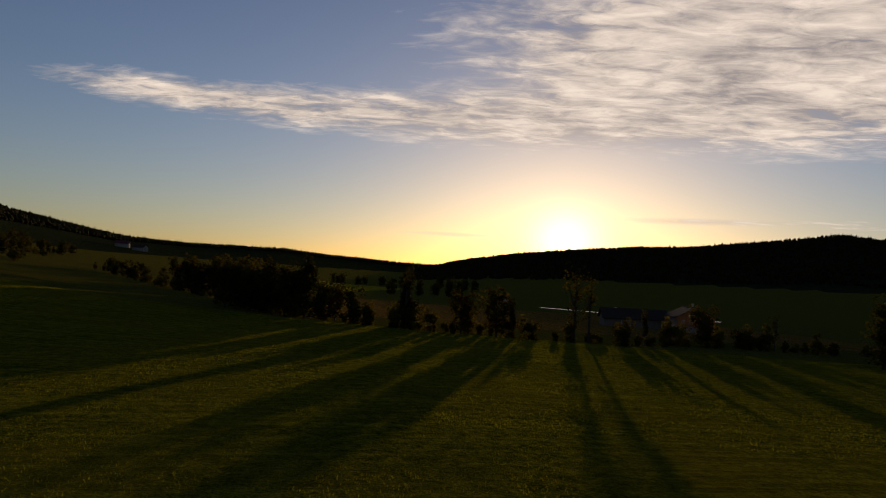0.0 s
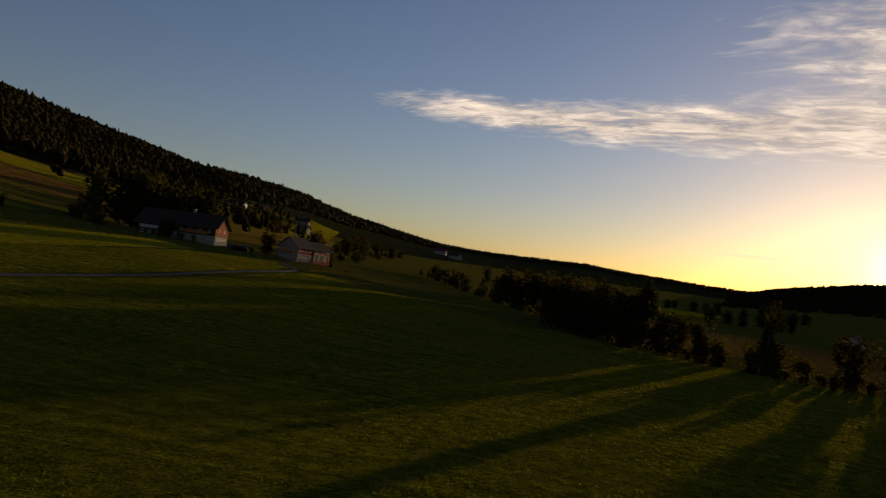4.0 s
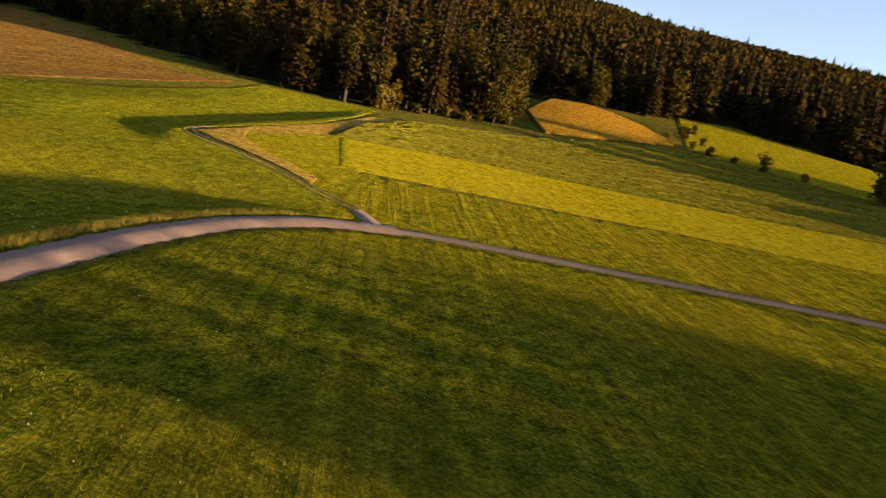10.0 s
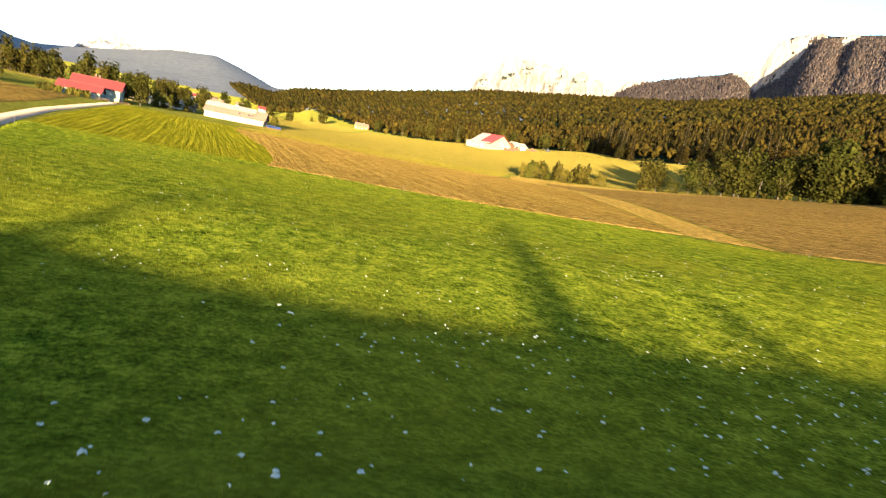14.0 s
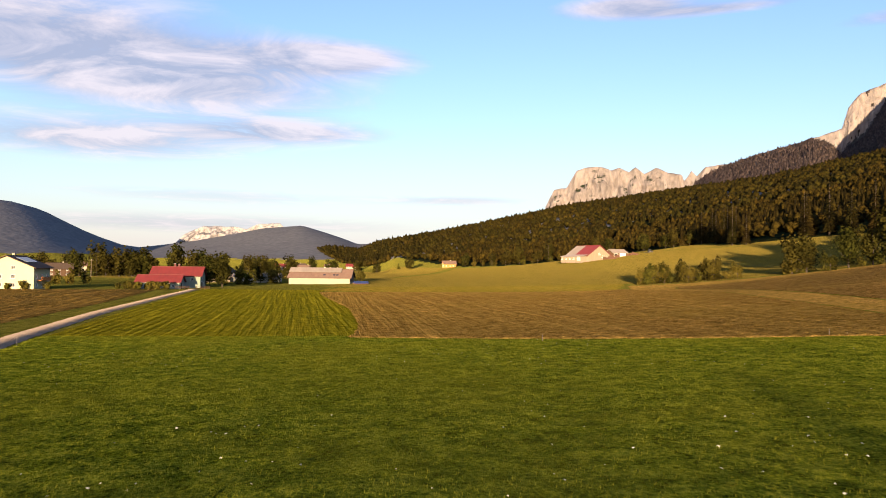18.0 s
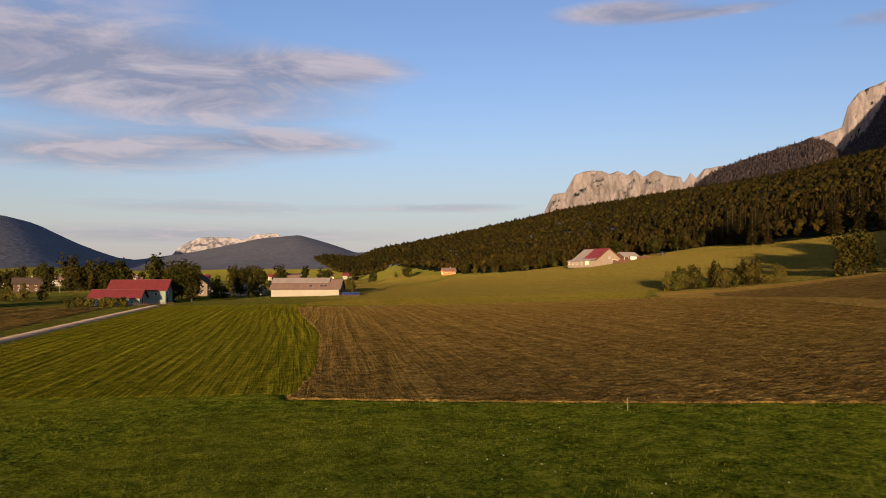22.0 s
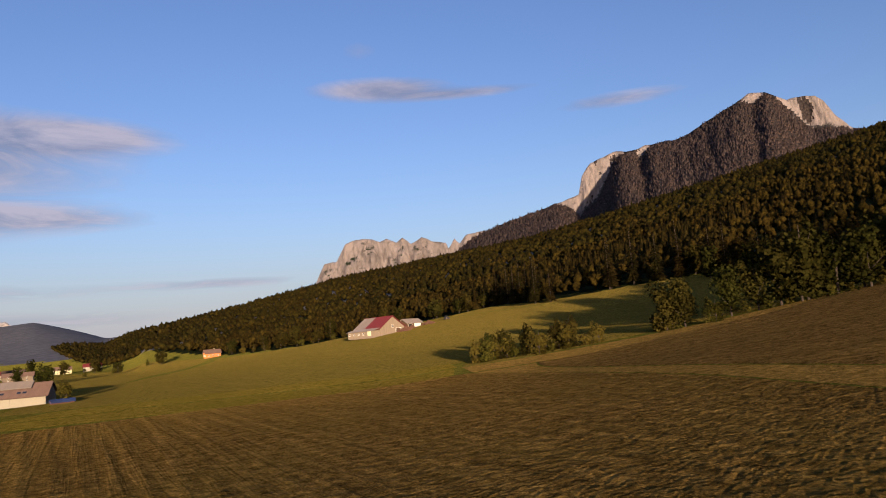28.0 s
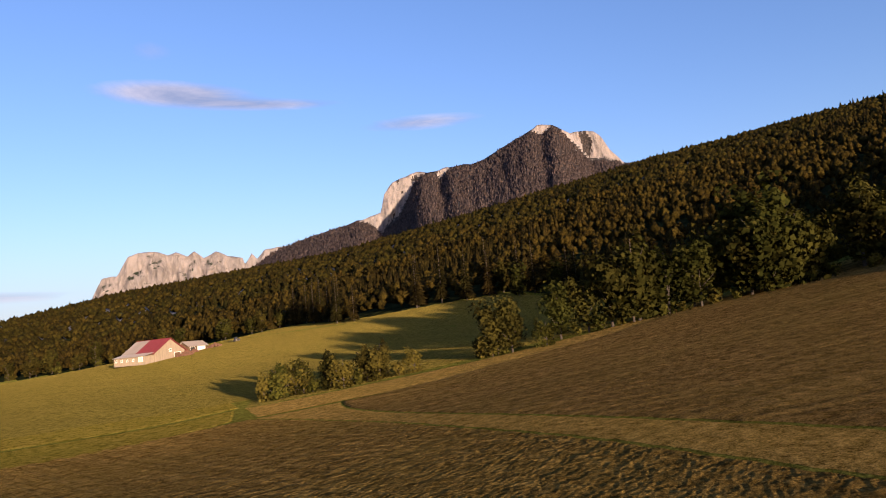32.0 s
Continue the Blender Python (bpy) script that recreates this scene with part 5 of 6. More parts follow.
def on_wall(side, a, z, L, W, out=0.0):
    """The pose of a thing on a wall: its x runs along the wall, its -y looks outwards."""
    if side in "SN":
        s = -1 if side == "S" else 1
        return pose(a, s * (W / 2 + out), z, 0, 0, 0 if side == "S" else 180)
    s = 1 if side == "E" else -1
    return pose(s * (L / 2 + out), a, z, 0, 0, 90 if side == "E" else -90)


def window(parent, side, a, z, L, W, w=1.1, h=1.3, frame=None, shift=0.0):
    bm = bmesh.new()
    t = 0.1
    for x0, x1, z0, z1 in ((-w / 2, w / 2, 0, t), (-w / 2, w / 2, h - t, h), (-w / 2, -w / 2 + t, t, h - t), (w / 2 - t, w / 2, t, h - t), (-0.035, 0.035, t, h - t)):
        box_bm(bm, x0, x1, -0.09, 0.05, z0, z1)
    m = on_wall(side, a, z, L, W)
    m = pose(shift, 0, 0) @ m
    ob = part("window", bm, frame or FRAME, parent, "", m)
    part("pane", box_bm(bmesh.new(), -w / 2 + t, w / 2 - t, -0.04, 0.03, t, h - t), GLASS, ob)
    part("sill", box_bm(bmesh.new(), -w / 2 - 0.08, w / 2 + 0.08, -0.2, 0.02, -0.08, -0.004), FRAME, ob)
    return ob


def door(parent, side, a, z, L, W, w, h, mat, name="door", shift=0.0):
    m = pose(shift, 0, 0) @ on_wall(side, a, z, L, W)
    ob = part(name, box_bm(bmesh.new(), -w / 2, w / 2, -0.06, 0.05, 0, h), mat, parent, "", m)
    bm = bmesh.new()
    for x0, x1, z0, z1 in ((-w / 2 - 0.15, -w / 2 - 0.004, 0, h + 0.15), (w / 2 + 0.004, w / 2 + 0.15, 0, h + 0.15), (-w / 2, w / 2, h + 0.004, h + 0.15)):
        box_bm(bm, x0, x1, -0.1, 0.04, z0, z1)
    part("door_frame", bm, FRAME, ob)
    return ob


def gabled(parent, L, W, H, R, wall, roof, over=0.9, shift=0.0, gable=None, gable_sides="EW", roof2=None):
    """Walls, two roof slabs, barge boards and, where given, boarded gables."""
    part("wall", prism_bm(shift - L / 2, shift + L / 2, W, H, R), wall, parent)
    for k, side in enumerate((-1, 1)):
        part("roof", slab_bm(shift - L / 2 - over, shift + L / 2 + over, W, H, R, over, side), (roof, roof2 or roof)[k], parent)
    part("ridge", box_bm(bmesh.new(), shift - L / 2 - over, shift + L / 2 + over, -0.16, 0.16, H + R + 0.18, H + R + 0.36), roof, parent)
    if gable:
        for s in gable_sides:
            e = shift + (L / 2 if s == "E" else -L / 2)
            d = 0.06 if s == "E" else -0.06
            n = 14
            for i in range(n):
                y0, y1 = -W / 2 + W * i / n + 0.01, -W / 2 + W * (i + 1) / n - 0.01
                z0, top = H * 0.42, lambda y: H + R * (1 - abs(y) / (W / 2)) - 0.02
                bm = bmesh.new()
                v = [bm.verts.new(p) for x in (e, e + d) for p in ((x, y0, z0), (x, y1, z0), (x, y1, top(y1)), (x, y0, top(y0)))]
                for f in ((0, 1, 2, 3), (4, 5, 6, 7), (0, 1, 5, 4), (1, 2, 6, 5), (2, 3, 7, 6), (3, 0, 4, 7)):
                    bm.faces.new([v[k] for k in f])
                bmesh.ops.recalc_face_normals(bm, faces=bm.faces)
                part("board", bm, gable, parent)


def chimney(parent, x, y, z, h=1.6, mat=None):
    ob = part("chimney", box_bm(bmesh.new(), x - 0.4, x + 0.4, y - 0.4, y + 0.4, z - 1.0, z + h), mat or WALL, parent)
    part("cap", box_bm(bmesh.new(), x - 0.5, x + 0.5, y - 0.5, y + 0.5, z + h + 0.004, z + h + 0.14), METAL, ob)


def balcony(parent, side, a, z, L, W, w, d=1.2, mat=None, shift=0.0):
    m = pose(shift, 0, 0) @ on_wall(side, a, z, L, W)
    ob = part("balcony", box_bm(bmesh.new(), -w / 2, w / 2, -d, 0, -0.18, 0), mat or TIMBER, parent, "", m)
    bm = bmesh.new()
    box_bm(bm, -w / 2, w / 2, -d - 0.05, -d + 0.03, 0.9, 1.0)
    for i in range(int(w / 0.22)):
        x = -w / 2 + 0.1 + 0.22 * i
        box_bm(bm, x - 0.08, x + 0.08, -d - 0.02, -d + 0.01, 0.004, 0.9)
    part("railing", bm, mat or TIMBER, ob)


def house_at(name, x, y, turn, label, category="house", group="", size=1.0):
    ob = new(name)
    ob.matrix_basis = pose(x, y, float(height(x, y)), 0, 0, turn) @ Matrix.Diagonal((size, size, size, 1))
    return tagged(ob, label, category, group)


def big_farmhouse():
    """The long farmhouse on the slope: timber gable towards the sun, plastered below, wide dark roofs."""
    ob = house_at("farmhouse", 131.5, -217.5, 204, "large old farmhouse with dark roofs and a sunlit timber gable", size=0.8)
    L, W, H, R = 19, 13, 6.2, 4.6
    gabled(ob, L, W, H, R, OLDWOOD, DARKROOF, 1.3, 0, TIMBER, "E")
    part("plinth", box_bm(bmesh.new(), -9.56, 9.56, -6.56, 6.56, -1.5, 2.6), WALL, ob, "white plastered ground floor")
    for a in (-4, -1.3, 1.3, 4):
        window(ob, "E", a, 0.9, L, W, 1.0, 1.2)
    for a in (-2.6, 2.6):
        window(ob, "E", a, 4.2, L, W + 0.0, 1.0, 1.1)
    for a in (-7.5, -4.5, -1, 3, 7):
        window(ob, "S", a, 0.9, L, W)
        window(ob, "S", a, 3.7, L, W)
    balcony(ob, "S", 1.0, 3.2, L, W, 11, 1.2, TIMBER)
    door(ob, "S", 5.0, 0, L, W, 1.4, 2.2, TIMBER)
    chimney(ob, -3, 0.8, H + R)
    gabled(ob, 12, 15, 5.2, 5.6, OLDWOOD, DARKROOF, 1.4, -15.6, GREYWOOD, "W")
    for a in (-19.5, -16.5, -13.0):
        window(ob, "S", a, 0.9, L, 15)
        window(ob, "S", a, 3.3, L, 15, 1.4, 1.1)
    balcony(ob, "S", -15.6, 2.9, L, 15, 9, 1.1, FRAME)
    door(ob, "S", -11.5, 0, L, 15, 2.6, 2.6, GREYWOOD, "barn_door")


def red_farmhouse():
    """The smaller farm by the road's end: pale house part with a white gable, red boarded barn part behind it."""
    ob = house_at("farmhouse", 105.6, -239.2, 272, "farmhouse with pale plaster and a red boarded barn part", size=0.74)
    L, W, H, R = 11, 10, 5.4, 3.9
    gabled(ob, L, W, H, R, PINK, BROWNROOF, 0.9, -6)
    for a in (-2.8, 0, 2.8):
        window(ob, "W", a, 0.9, L + 12, W, 1.0, 1.2)
        window(ob, "W", a, 3.6, L + 12, W, 1.0, 1.2)
    window(ob, "W", 0, 6.2, L + 12, W, 0.9, 1.0)
    balcony(ob, "W", 0, 3.1, L + 12, W, 5, 1.0, TIMBER)
    for i in range(13):
        part("board", box_bm(bmesh.new(), -11.45 + 0.88 * i, -10.6 + 0.88 * i, -W / 2 - 0.05, -W / 2, 2.5, 5.3), REDWOOD, ob)
    for a in (-10, -7.5, -5, -2.5):
        window(ob, "S", a, 0.9, L, W + 0.1)
        window(ob, "S", a, 3.6, L, W + 0.1)
    chimney(ob, -7, 0.6, H + R)
    gabled(ob, 13, 10.6, 5.0, 3.2, REDWOOD, DARKROOF, 1.1, 6.2)
    for a in (2.2, 6.4):
        door(ob, "S", a, 0, L, 10.6, 3.4, 3.0, DARK, "open_bay")
    door(ob, "S", 10.6, 0, L, 10.6, 2.2, 2.6, REDWOOD, "barn_door")
    for a in (1.5, 4.5, 7.5, 10.5):
        window(ob, "S", a, 3.7, L, 10.6, 1.6, 0.7)


def white_house():
    """Three-storey house with a cream gable towards the fields."""
    ob = house_at("house", -144, 228, 100, "cream three-storey house with a low brown roof")
    L, W, H, R = 14, 16.5, 7.4, 3.6
    gabled(ob, L, W, H, R, YELLOW, BROWNROOF, 1.1)
    for a, z in ((-2.0, 0.9), (-2.0, 3.7), (2.0, 3.7), (5.4, 2.6), (-2.0, 6.7), (2.0, 0.9)):
        window(ob, "W", a, z, L, W, 1.3, 1.3)
    for a in (-4.5, 0, 4.5):
        for z in (0.9, 3.7):
            window(ob, "N", a, z, L, W)
            window(ob, "S", a, z, L, W)
    balcony(ob, "S", 0, 3.1, L, W, 9, 1.4, TIMBER)
    balcony(ob, "N", 0, 3.1, L, W, 9, 1.4, TIMBER)
    chimney(ob, 2, 1.5, H + R - 0.6)
    for i in range(3):
        slope = R / (W / 2)
        bm = box_bm(bmesh.new(), -5 + 3.2 * i, -2.1 + 3.2 * i, -2.0, 2.0, 0, 0.08)
        part("solar_panel", bm, PANEL, ob, "dark solar panel on the roof", Matrix.Translation((0, -3.6, H + R - 3.6 * slope + 0.42)) @ Euler((math.atan(slope), 0, 0)).to_matrix().to_4x4())


def red_farm():
    """Two red roofs beside the road's end, green-grey boarded gable with a dark doorway."""
    ob = house_at("farmhouse", -101.5, 244, 8, "low farm building with a bright red roof and a green-grey gable", size=0.86)
    gabled(ob, 17, 9, 3.0, 2.6, GREENWALL, REDROOF, 0.8)
    door(ob, "E", -1.0, 0, 17, 9, 2.2, 2.6, DARK)
    for a in (-6, -2, 2, 6):
        window(ob, "S", a, 0.8, 17, 9, 1.1, 1.0)
    second = house_at("farmhouse", -100, 257, 8, "farm building with a bright red roof and chimneys", size=0.84)
    gabled(second, 21, 11, 5.6, 3.6, GREENWALL, REDROOF, 0.9)
    door(second, "E", -2.4, 0, 21, 11, 2.4, 2.8, DARK)
    window(second, "E", 1.6, 1.2, 21, 11, 1.2, 1.3)
    window(second, "E", -1.6, 4.2, 21, 11, 1.2, 1.2)
    for a in (-7, -2.5, 2.5, 7):
        window(second, "S", a, 3.2, 21, 11)
    chimney(second, -1.5, 0, 9.2, 1.5, REDROOF)
    chimney(second, 0.2, 0, 9.2, 1.2, REDROOF)


def long_barn():
    ob = house_at("barn", -57, 322, 0, "long low barn with white walls and a brown roof")
    L, W, H, R = 28, 15, 3.0, 3.6
    gabled(ob, L, W, H, R, WALL, BROWNROOF, 0.8, 0, GREYWOOD, "EW")
    for i in range(9):
        part("wall_panel", box_bm(bmesh.new(), -13.7 + 3.05 * i, -10.73 + 3.05 * i, -7.58, -7.5, 0.1, 2.85), WALL, ob)
    part("upper_roof", slab_bm(-14.8, 9.5, 15, 3.7, 3.6, -3.4, -1), GREYROOF, ob, "paler upper part of the barn roof")
    for x in (2, 6.5, 8):
        part("skylight", box_bm(bmesh.new(), -0.5, 0.5, -0.5, 0.5, 0, 0.12), GLASS, ob, "", Matrix.Translation((x, -5.6, 4.22)) @ Euler((math.atan(0.48), 0, 0)).to_matrix().to_4x4())


def slope_farm():
    """The farm below the forest: half red, half grey roof, board walls, a shed beside it."""
    ob = house_at("farmhouse", 106, 506, -67, "old farm building with a red and grey roof and boarded walls", size=1.25)
    L, W, H, R = 22, 15, 3.4, 5.4
    part("wall", prism_bm(-11, 11, W, H, R), GREYWOOD, ob)
    for x0, x1, mat in ((-12, -2, GREYROOF), (-1.99, 12, REDROOF)):
        for side in (-1, 1):
            part("roof", slab_bm(x0, x1, W, H, R, 1.0, side), mat, ob)
    part("ridge", box_bm(bmesh.new(), -12, 12, -0.16, 0.16, H + R + 0.18, H + R + 0.36), REDROOF, ob)
    bm = bmesh.new()
    v = [bm.verts.new(p) for z in (0, 0.2) for p in ((-11, -7.6, 3.4 + z), (11, -7.6, 3.4 + z), (11, -12.5, 2.2 + z), (-11, -12.5, 2.2 + z))]
    for f in ((3, 2, 1, 0), (4, 5, 6, 7), (0, 1, 5, 4), (1, 2, 6, 5), (2, 3, 7, 6), (3, 0, 4, 7)):
        bm.faces.new([v[i] for i in f])
    part("lean_to_roof", bm, GREYROOF, ob)
    part("lean_to_wall", box_bm(bmesh.new(), -10.5, 10.5, -12.0, -7.6, -1.2, 2.25), GREYWOOD, ob)
    for a in (-9, -5, -1, 3):
        window(ob, "S", a, 0.6, L, 24, 1.2, 1.0)
    door(ob, "S", 8, 0, L, 24, 2.6, 2.2, YELLOW)
    window(ob, "E", 0, 3.4, L, W, 1.2, 1.2)
    door(ob, "E", 3.5, 0, L, W, 3.0, 2.8, OLDWOOD, "barn_door")
    shed = house_at("shed", 128, 512, 22, "open dark timber shed with a pale doorway")
    gabled(shed, 12, 9, 3.2, 2.4, OLDWOOD, GREYROOF, 1.0)
    door(shed, "S", 2.5, 0, 12, 9, 5.0, 2.6, FRAME)
    door(shed, "S", -3.5, 0, 12, 9, 3.0, 2.4, DARK, "open_bay")
    for x, y, s in ((118, 488, 1.3), (125, 498, 1.1), (139, 506, 1.3)):
        g = np.random.default_rng(int(x))
        bm = bmesh.new()
        for _ in range(60):
            a, r = g.uniform(0, 6.28), g.uniform(0, 3.5) ** 1.0
            z = max(0, 1.9 - 0.55 * r) * g.uniform(0.3, 1.0)
            c = (math.cos(a) * r * 1.3, math.sin(a) * r * 0.8, z)
            w = g.uniform(0.2, 0.6, 3)
            box_bm(bm, c[0] - w[0], c[0] + w[0], c[1] - w[1], c[1] + w[1], c[2] - 0.5, c[2] + w[2] * 0.5)
        me = bpy.data.meshes.new("wood_pile")
        bm.to_mesh(me)
        bm.free()
        me.materials.append(STACK)
        p = new("wood_pile", me)
        p.matrix_basis = pose(x, y, float(height(x, y)), 0, 0, x) @ Matrix.Diagonal((s, s, s, 1))
        tagged(p, "brown heap of stacked firewood beside the farm", "wood pile")


def stream_house():
    ob = house_at("farmhouse", -141, -335, 90, "two-storey farmhouse with white window frames beyond the stream")
    L, W, H, R = 18, 15, 6.4, 3.6
    gabled(ob, L, W, H, R, PINK, DARKROOF, 1.2, 0, TIMBER, "E")
    for z in (0.9, 3.7):
        for a in (-5, -2, 2, 5):
            window(ob, "E", a, z, L, W, 1.2, 1.3)
    balcony(ob, "E", 0, 3.2, L, W, 11, 1.2, TIMBER)
    chimney(ob, 0, 1, H + R)
    barn = house_at("barn", -120, -345, 0, "low dark barn beside the farmhouse")
    gabled(barn, 26, 12, 4.0, 3.6, GREYWOOD, DARKROOF, 1.0)
    door(barn, "N", 4, 0, 26, 12, 3.4, 3.0, GREYWOOD, "barn_door")
    white = house_at("house", -70, -560, 80, "long white house among far valley trees")
    gabled(white, 22, 10, 4.6, 3.0, WALL, DARKROOF, 0.8)
    for a in (-7, -3.5, 0, 3.5, 7):
        window(white, "N", a, 1.0, 22, 10)
        window(white, "S", a, 1.0, 22, 10)


def village_house(x, y, turn, L, W, H, R, wall, roof, label, gable=None):
    ob = house_at("house", x, y, turn, label, group="village houses")
    gabled(ob, L, W, H, R, wall, roof, 0.9, 0, gable)
    for z in [0.9] + ([3.6] if H > 4.5 else []):
        for a in (-0.3, 0.0, 0.3):
            window(ob, "S", a * L, z, L, W)
            window(ob, "N", a * L, z, L, W)
            window(ob, "W", a * W, z, L, W)
            window(ob, "E", a * W, z, L, W)
    chimney(ob, L * 0.15, W * 0.1, H + R - 0.4, 1.4)


big_farmhouse()
red_farmhouse()
white_house()
red_farm()
long_barn()
slope_farm()
stream_house()

for x, y, turn, L, W, H, R, wall, roof, label in (
        (560, -670, 200, 18, 11, 5.6, 3.8, WALL, DARKROOF, "bright white village house on the hillside"), (585, -740, 170, 16, 11, 5.4, 3.6, TIMBER, BROWNROOF, "timber village house on the hillside"),
        (560, -790, 210, 18, 12, 5.4, 4.0, PINK, DARKROOF, "pale village house on the hillside"), (500, -720, 190, 15, 11, 5.0, 3.6, WALL, BROWNROOF, "white village house below the forest"),
        (620, -1300, 200, 24, 16, 7.0, 5.0, WALL, REDROOF, "white village house with a red roof"), (560, -1250, 170, 22, 14, 6.0, 5.0, WALL, DARKROOF, "white house at the village's far end")):
    village_house(x, y, turn, L, W, H, R, wall, roof, label)
for x, y, turn, L, W, H, R, wall, roof, label in (
        (-112, 345, 95, 14, 12, 5.2, 4.4, GREYWOOD, DARKROOF, "grey boarded house with a dark roof behind garden trees"), (-92, 340, 5, 22, 8, 2.8, 1.6, WALL, GREYROOF, "low white building behind garden trees"),
        (-330, 560, 10, 14, 10, 5.2, 3.4, WALL, BROWNROOF, "valley house with a pale front"), (-240, 430, 30, 14, 10, 5.0, 3.2, OLDWOOD, DARKROOF, "dark boarded valley house among trees"),
        (-205, 980, 5, 22, 13, 6.0, 4.0, WALL, DARKROOF, "white valley house with a dark roof"), (-175, 1085, 15, 20, 12, 5.4, 3.6, YELLOW, BROWNROOF, "yellow valley house on a green rise"),
        (-148, 1140, 0, 22, 12, 6.0, 4.0, WALL, REDROOF, "white house with a bright red roof"), (-235, 1010, 20, 18, 12, 5.6, 3.6, WALL, REDROOF, "valley house with a red roof"),
        (-160, 800, 8, 24, 13, 4.6, 3.2, GREYWOOD, BROWNROOF, "boarded barn with a brown roof"), (-300, 900, 15, 18, 12, 5.6, 3.6, WALL, REDROOF, "valley house with a red roof"),
        (6, 735, 12, 13, 9, 3.6, 3.0, TIMBER, BROWNROOF, "brown timber cabin at the forest's edge"), (-340, 640, 30, 18, 12, 5.6, 3.6, WALL, BROWNROOF, "white valley house with a brown roof"),
        (-360, 760, 12, 18, 12, 5.6, 3.6, PINK, REDROOF, "pale valley house with a red roof"), (-420, 980, 12, 20, 12, 5.6, 3.6, WALL, BROWNROOF, "white valley house with a brown roof")):
    village_house(x, y, turn, L, W, H, R, wall, roof, label)

# ---- grass that stands up ----
def grass_tufts(name, n, x0, x1, y0, y1, hgt, wid, mat, label, seed, keep=None, blades=3):
    g = np.random.default_rng(seed)
    p = np.stack([g.uniform(x0, x1, n), g.uniform(y0, y1, n)], 1)
    if keep is not None:
        p = p[keep(p[:, 0], p[:, 1])]
    n = len(p)
    z = height(p[:, 0], p[:, 1])
    a = g.uniform(0, 6.283, (n, blades))
    h, w = hgt * g.uniform(0.5, 1.3, (n, blades)), wid * g.uniform(0.6, 1.3, (n, blades))
    q = p[:, None] + g.normal(0, wid * 1.5, (n, blades, 2))
    zz = z[:, None] + 0.0 * a
    lean = g.normal(0, 0.3, (n, blades, 2)) * h[..., None]
    A = np.stack([q[..., 0] - np.cos(a) * w / 2, q[..., 1] - np.sin(a) * w / 2, zz - 0.05], -1)
    B = np.stack([q[..., 0] + np.cos(a) * w / 2, q[..., 1] + np.sin(a) * w / 2, zz - 0.05], -1)
    C = np.stack([q[..., 0] + lean[..., 0], q[..., 1] + lean[..., 1], zz + h], -1)
    V = np.stack([A, B, C], 2).reshape(-1, 3)
    tagged(new(name, tri_mesh(name, V, np.arange(len(V)).reshape(-1, 3), [mat])), label, "grass", kind="stuff")


grass_tufts("grass", 54000, -30, 38, -52, 68, 0.17, 0.04, BLADE, "short green meadow grass", 21, plain_meadow, 4)
grass_tufts("grass", 64000, -66, 48, -105, -34, 0.2, 0.08, BLADE, "short green meadow grass", 22, plain_meadow, 2)
grass_tufts("grass", 60000, -150, 62, -216, -100, 0.24, 0.16, BLADE, "meadow grass towards the stream", 25, plain_meadow, 2)
grass_tufts("grass", 26000, 38, 110, -34, 45, 0.19, 0.1, BLADE, "meadow grass on the slope", 26, plain_meadow, 2)
grass_tufts("tall_grass", 60000, -30, 45, -38, -24, 0.42, 0.03, STRAW, "tall seeding grass along the road's edge", 23,
            lambda x, y: (road_distance(x, y) > 2.05) & (road_distance(x, y) < 3.6) & (y > np.interp(x, (-30, -4, 16, 37, 45), (-30, -33, -31.7, -32, -36))), 2)
grass_tufts("hay", 30000, -12, 50, 54, 130, 0.1, 0.12, STRAW_ROWS, "loose dry hay raked in rows", 24,
            lambda x, y: (x > np.interp(y, (58, 84, 126, 184), (-10, -11, -18, -33))) & (x < np.interp(y, (54, 83, 120, 186), (49, 53, 57, 66))) & (y > np.interp(x, (-11, 10, 37, 59), (69, 63, 57.5, 45))), 1)

# ---- small things ----
def on_ground(name, x, y, turn, label, category, group="", size=1.0):
    ob = new(name)
    ob.matrix_basis = pose(x, y, float(height(x, y)), 0, 0, turn) @ Matrix.Diagonal((size, size, size, 1))
    return tagged(ob, label, category, group)


def round_bm(bm, c, r, h, sides=12, axis="Z", top=None):
    v0, v1 = [], []
    for i in range(sides):
        a = 6.28318 * i / sides
        p, q = math.cos(a), math.sin(a)
        s = r if top is None else top
        if axis == "Z":
            v0.append(bm.verts.new((c[0] + p * r, c[1] + q * r, c[2])))
            v1.append(bm.verts.new((c[0] + p * s, c[1] + q * s, c[2] + h)))
        else:
            v0.append(bm.verts.new((c[0] + p * r, c[1] - h / 2, c[2] + q * r)))
            v1.append(bm.verts.new((c[0] + p * s, c[1] + h / 2, c[2] + q * s)))
    for i in range(sides):
        bm.faces.new([v0[i], v0[(i + 1) % sides], v1[(i + 1) % sides], v1[i]])
    bm.faces.new(v0[::-1])
    bm.faces.new(v1)
    bmesh.ops.recalc_face_normals(bm, faces=bm.faces)
    return bm


def marker_post(x, y, h=0.75):
    ob = on_ground("marker_post", x, y, 0, "thin pale marker post at the field's edge", "post", "marker posts")
    part("pole", round_bm(bmesh.new(), (0, 0, -0.3), 0.022, h + 0.3, 8, top=0.018), GREYROOF, ob)
    part("cap", round_bm(bmesh.new(), (0, 0, h + 0.004), 0.026, 0.03, 8, top=0.014), METAL, ob)
    part("band", round_bm(bmesh.new(), (0, 0, h * 0.75), 0.025, 0.08, 8), METAL, ob)


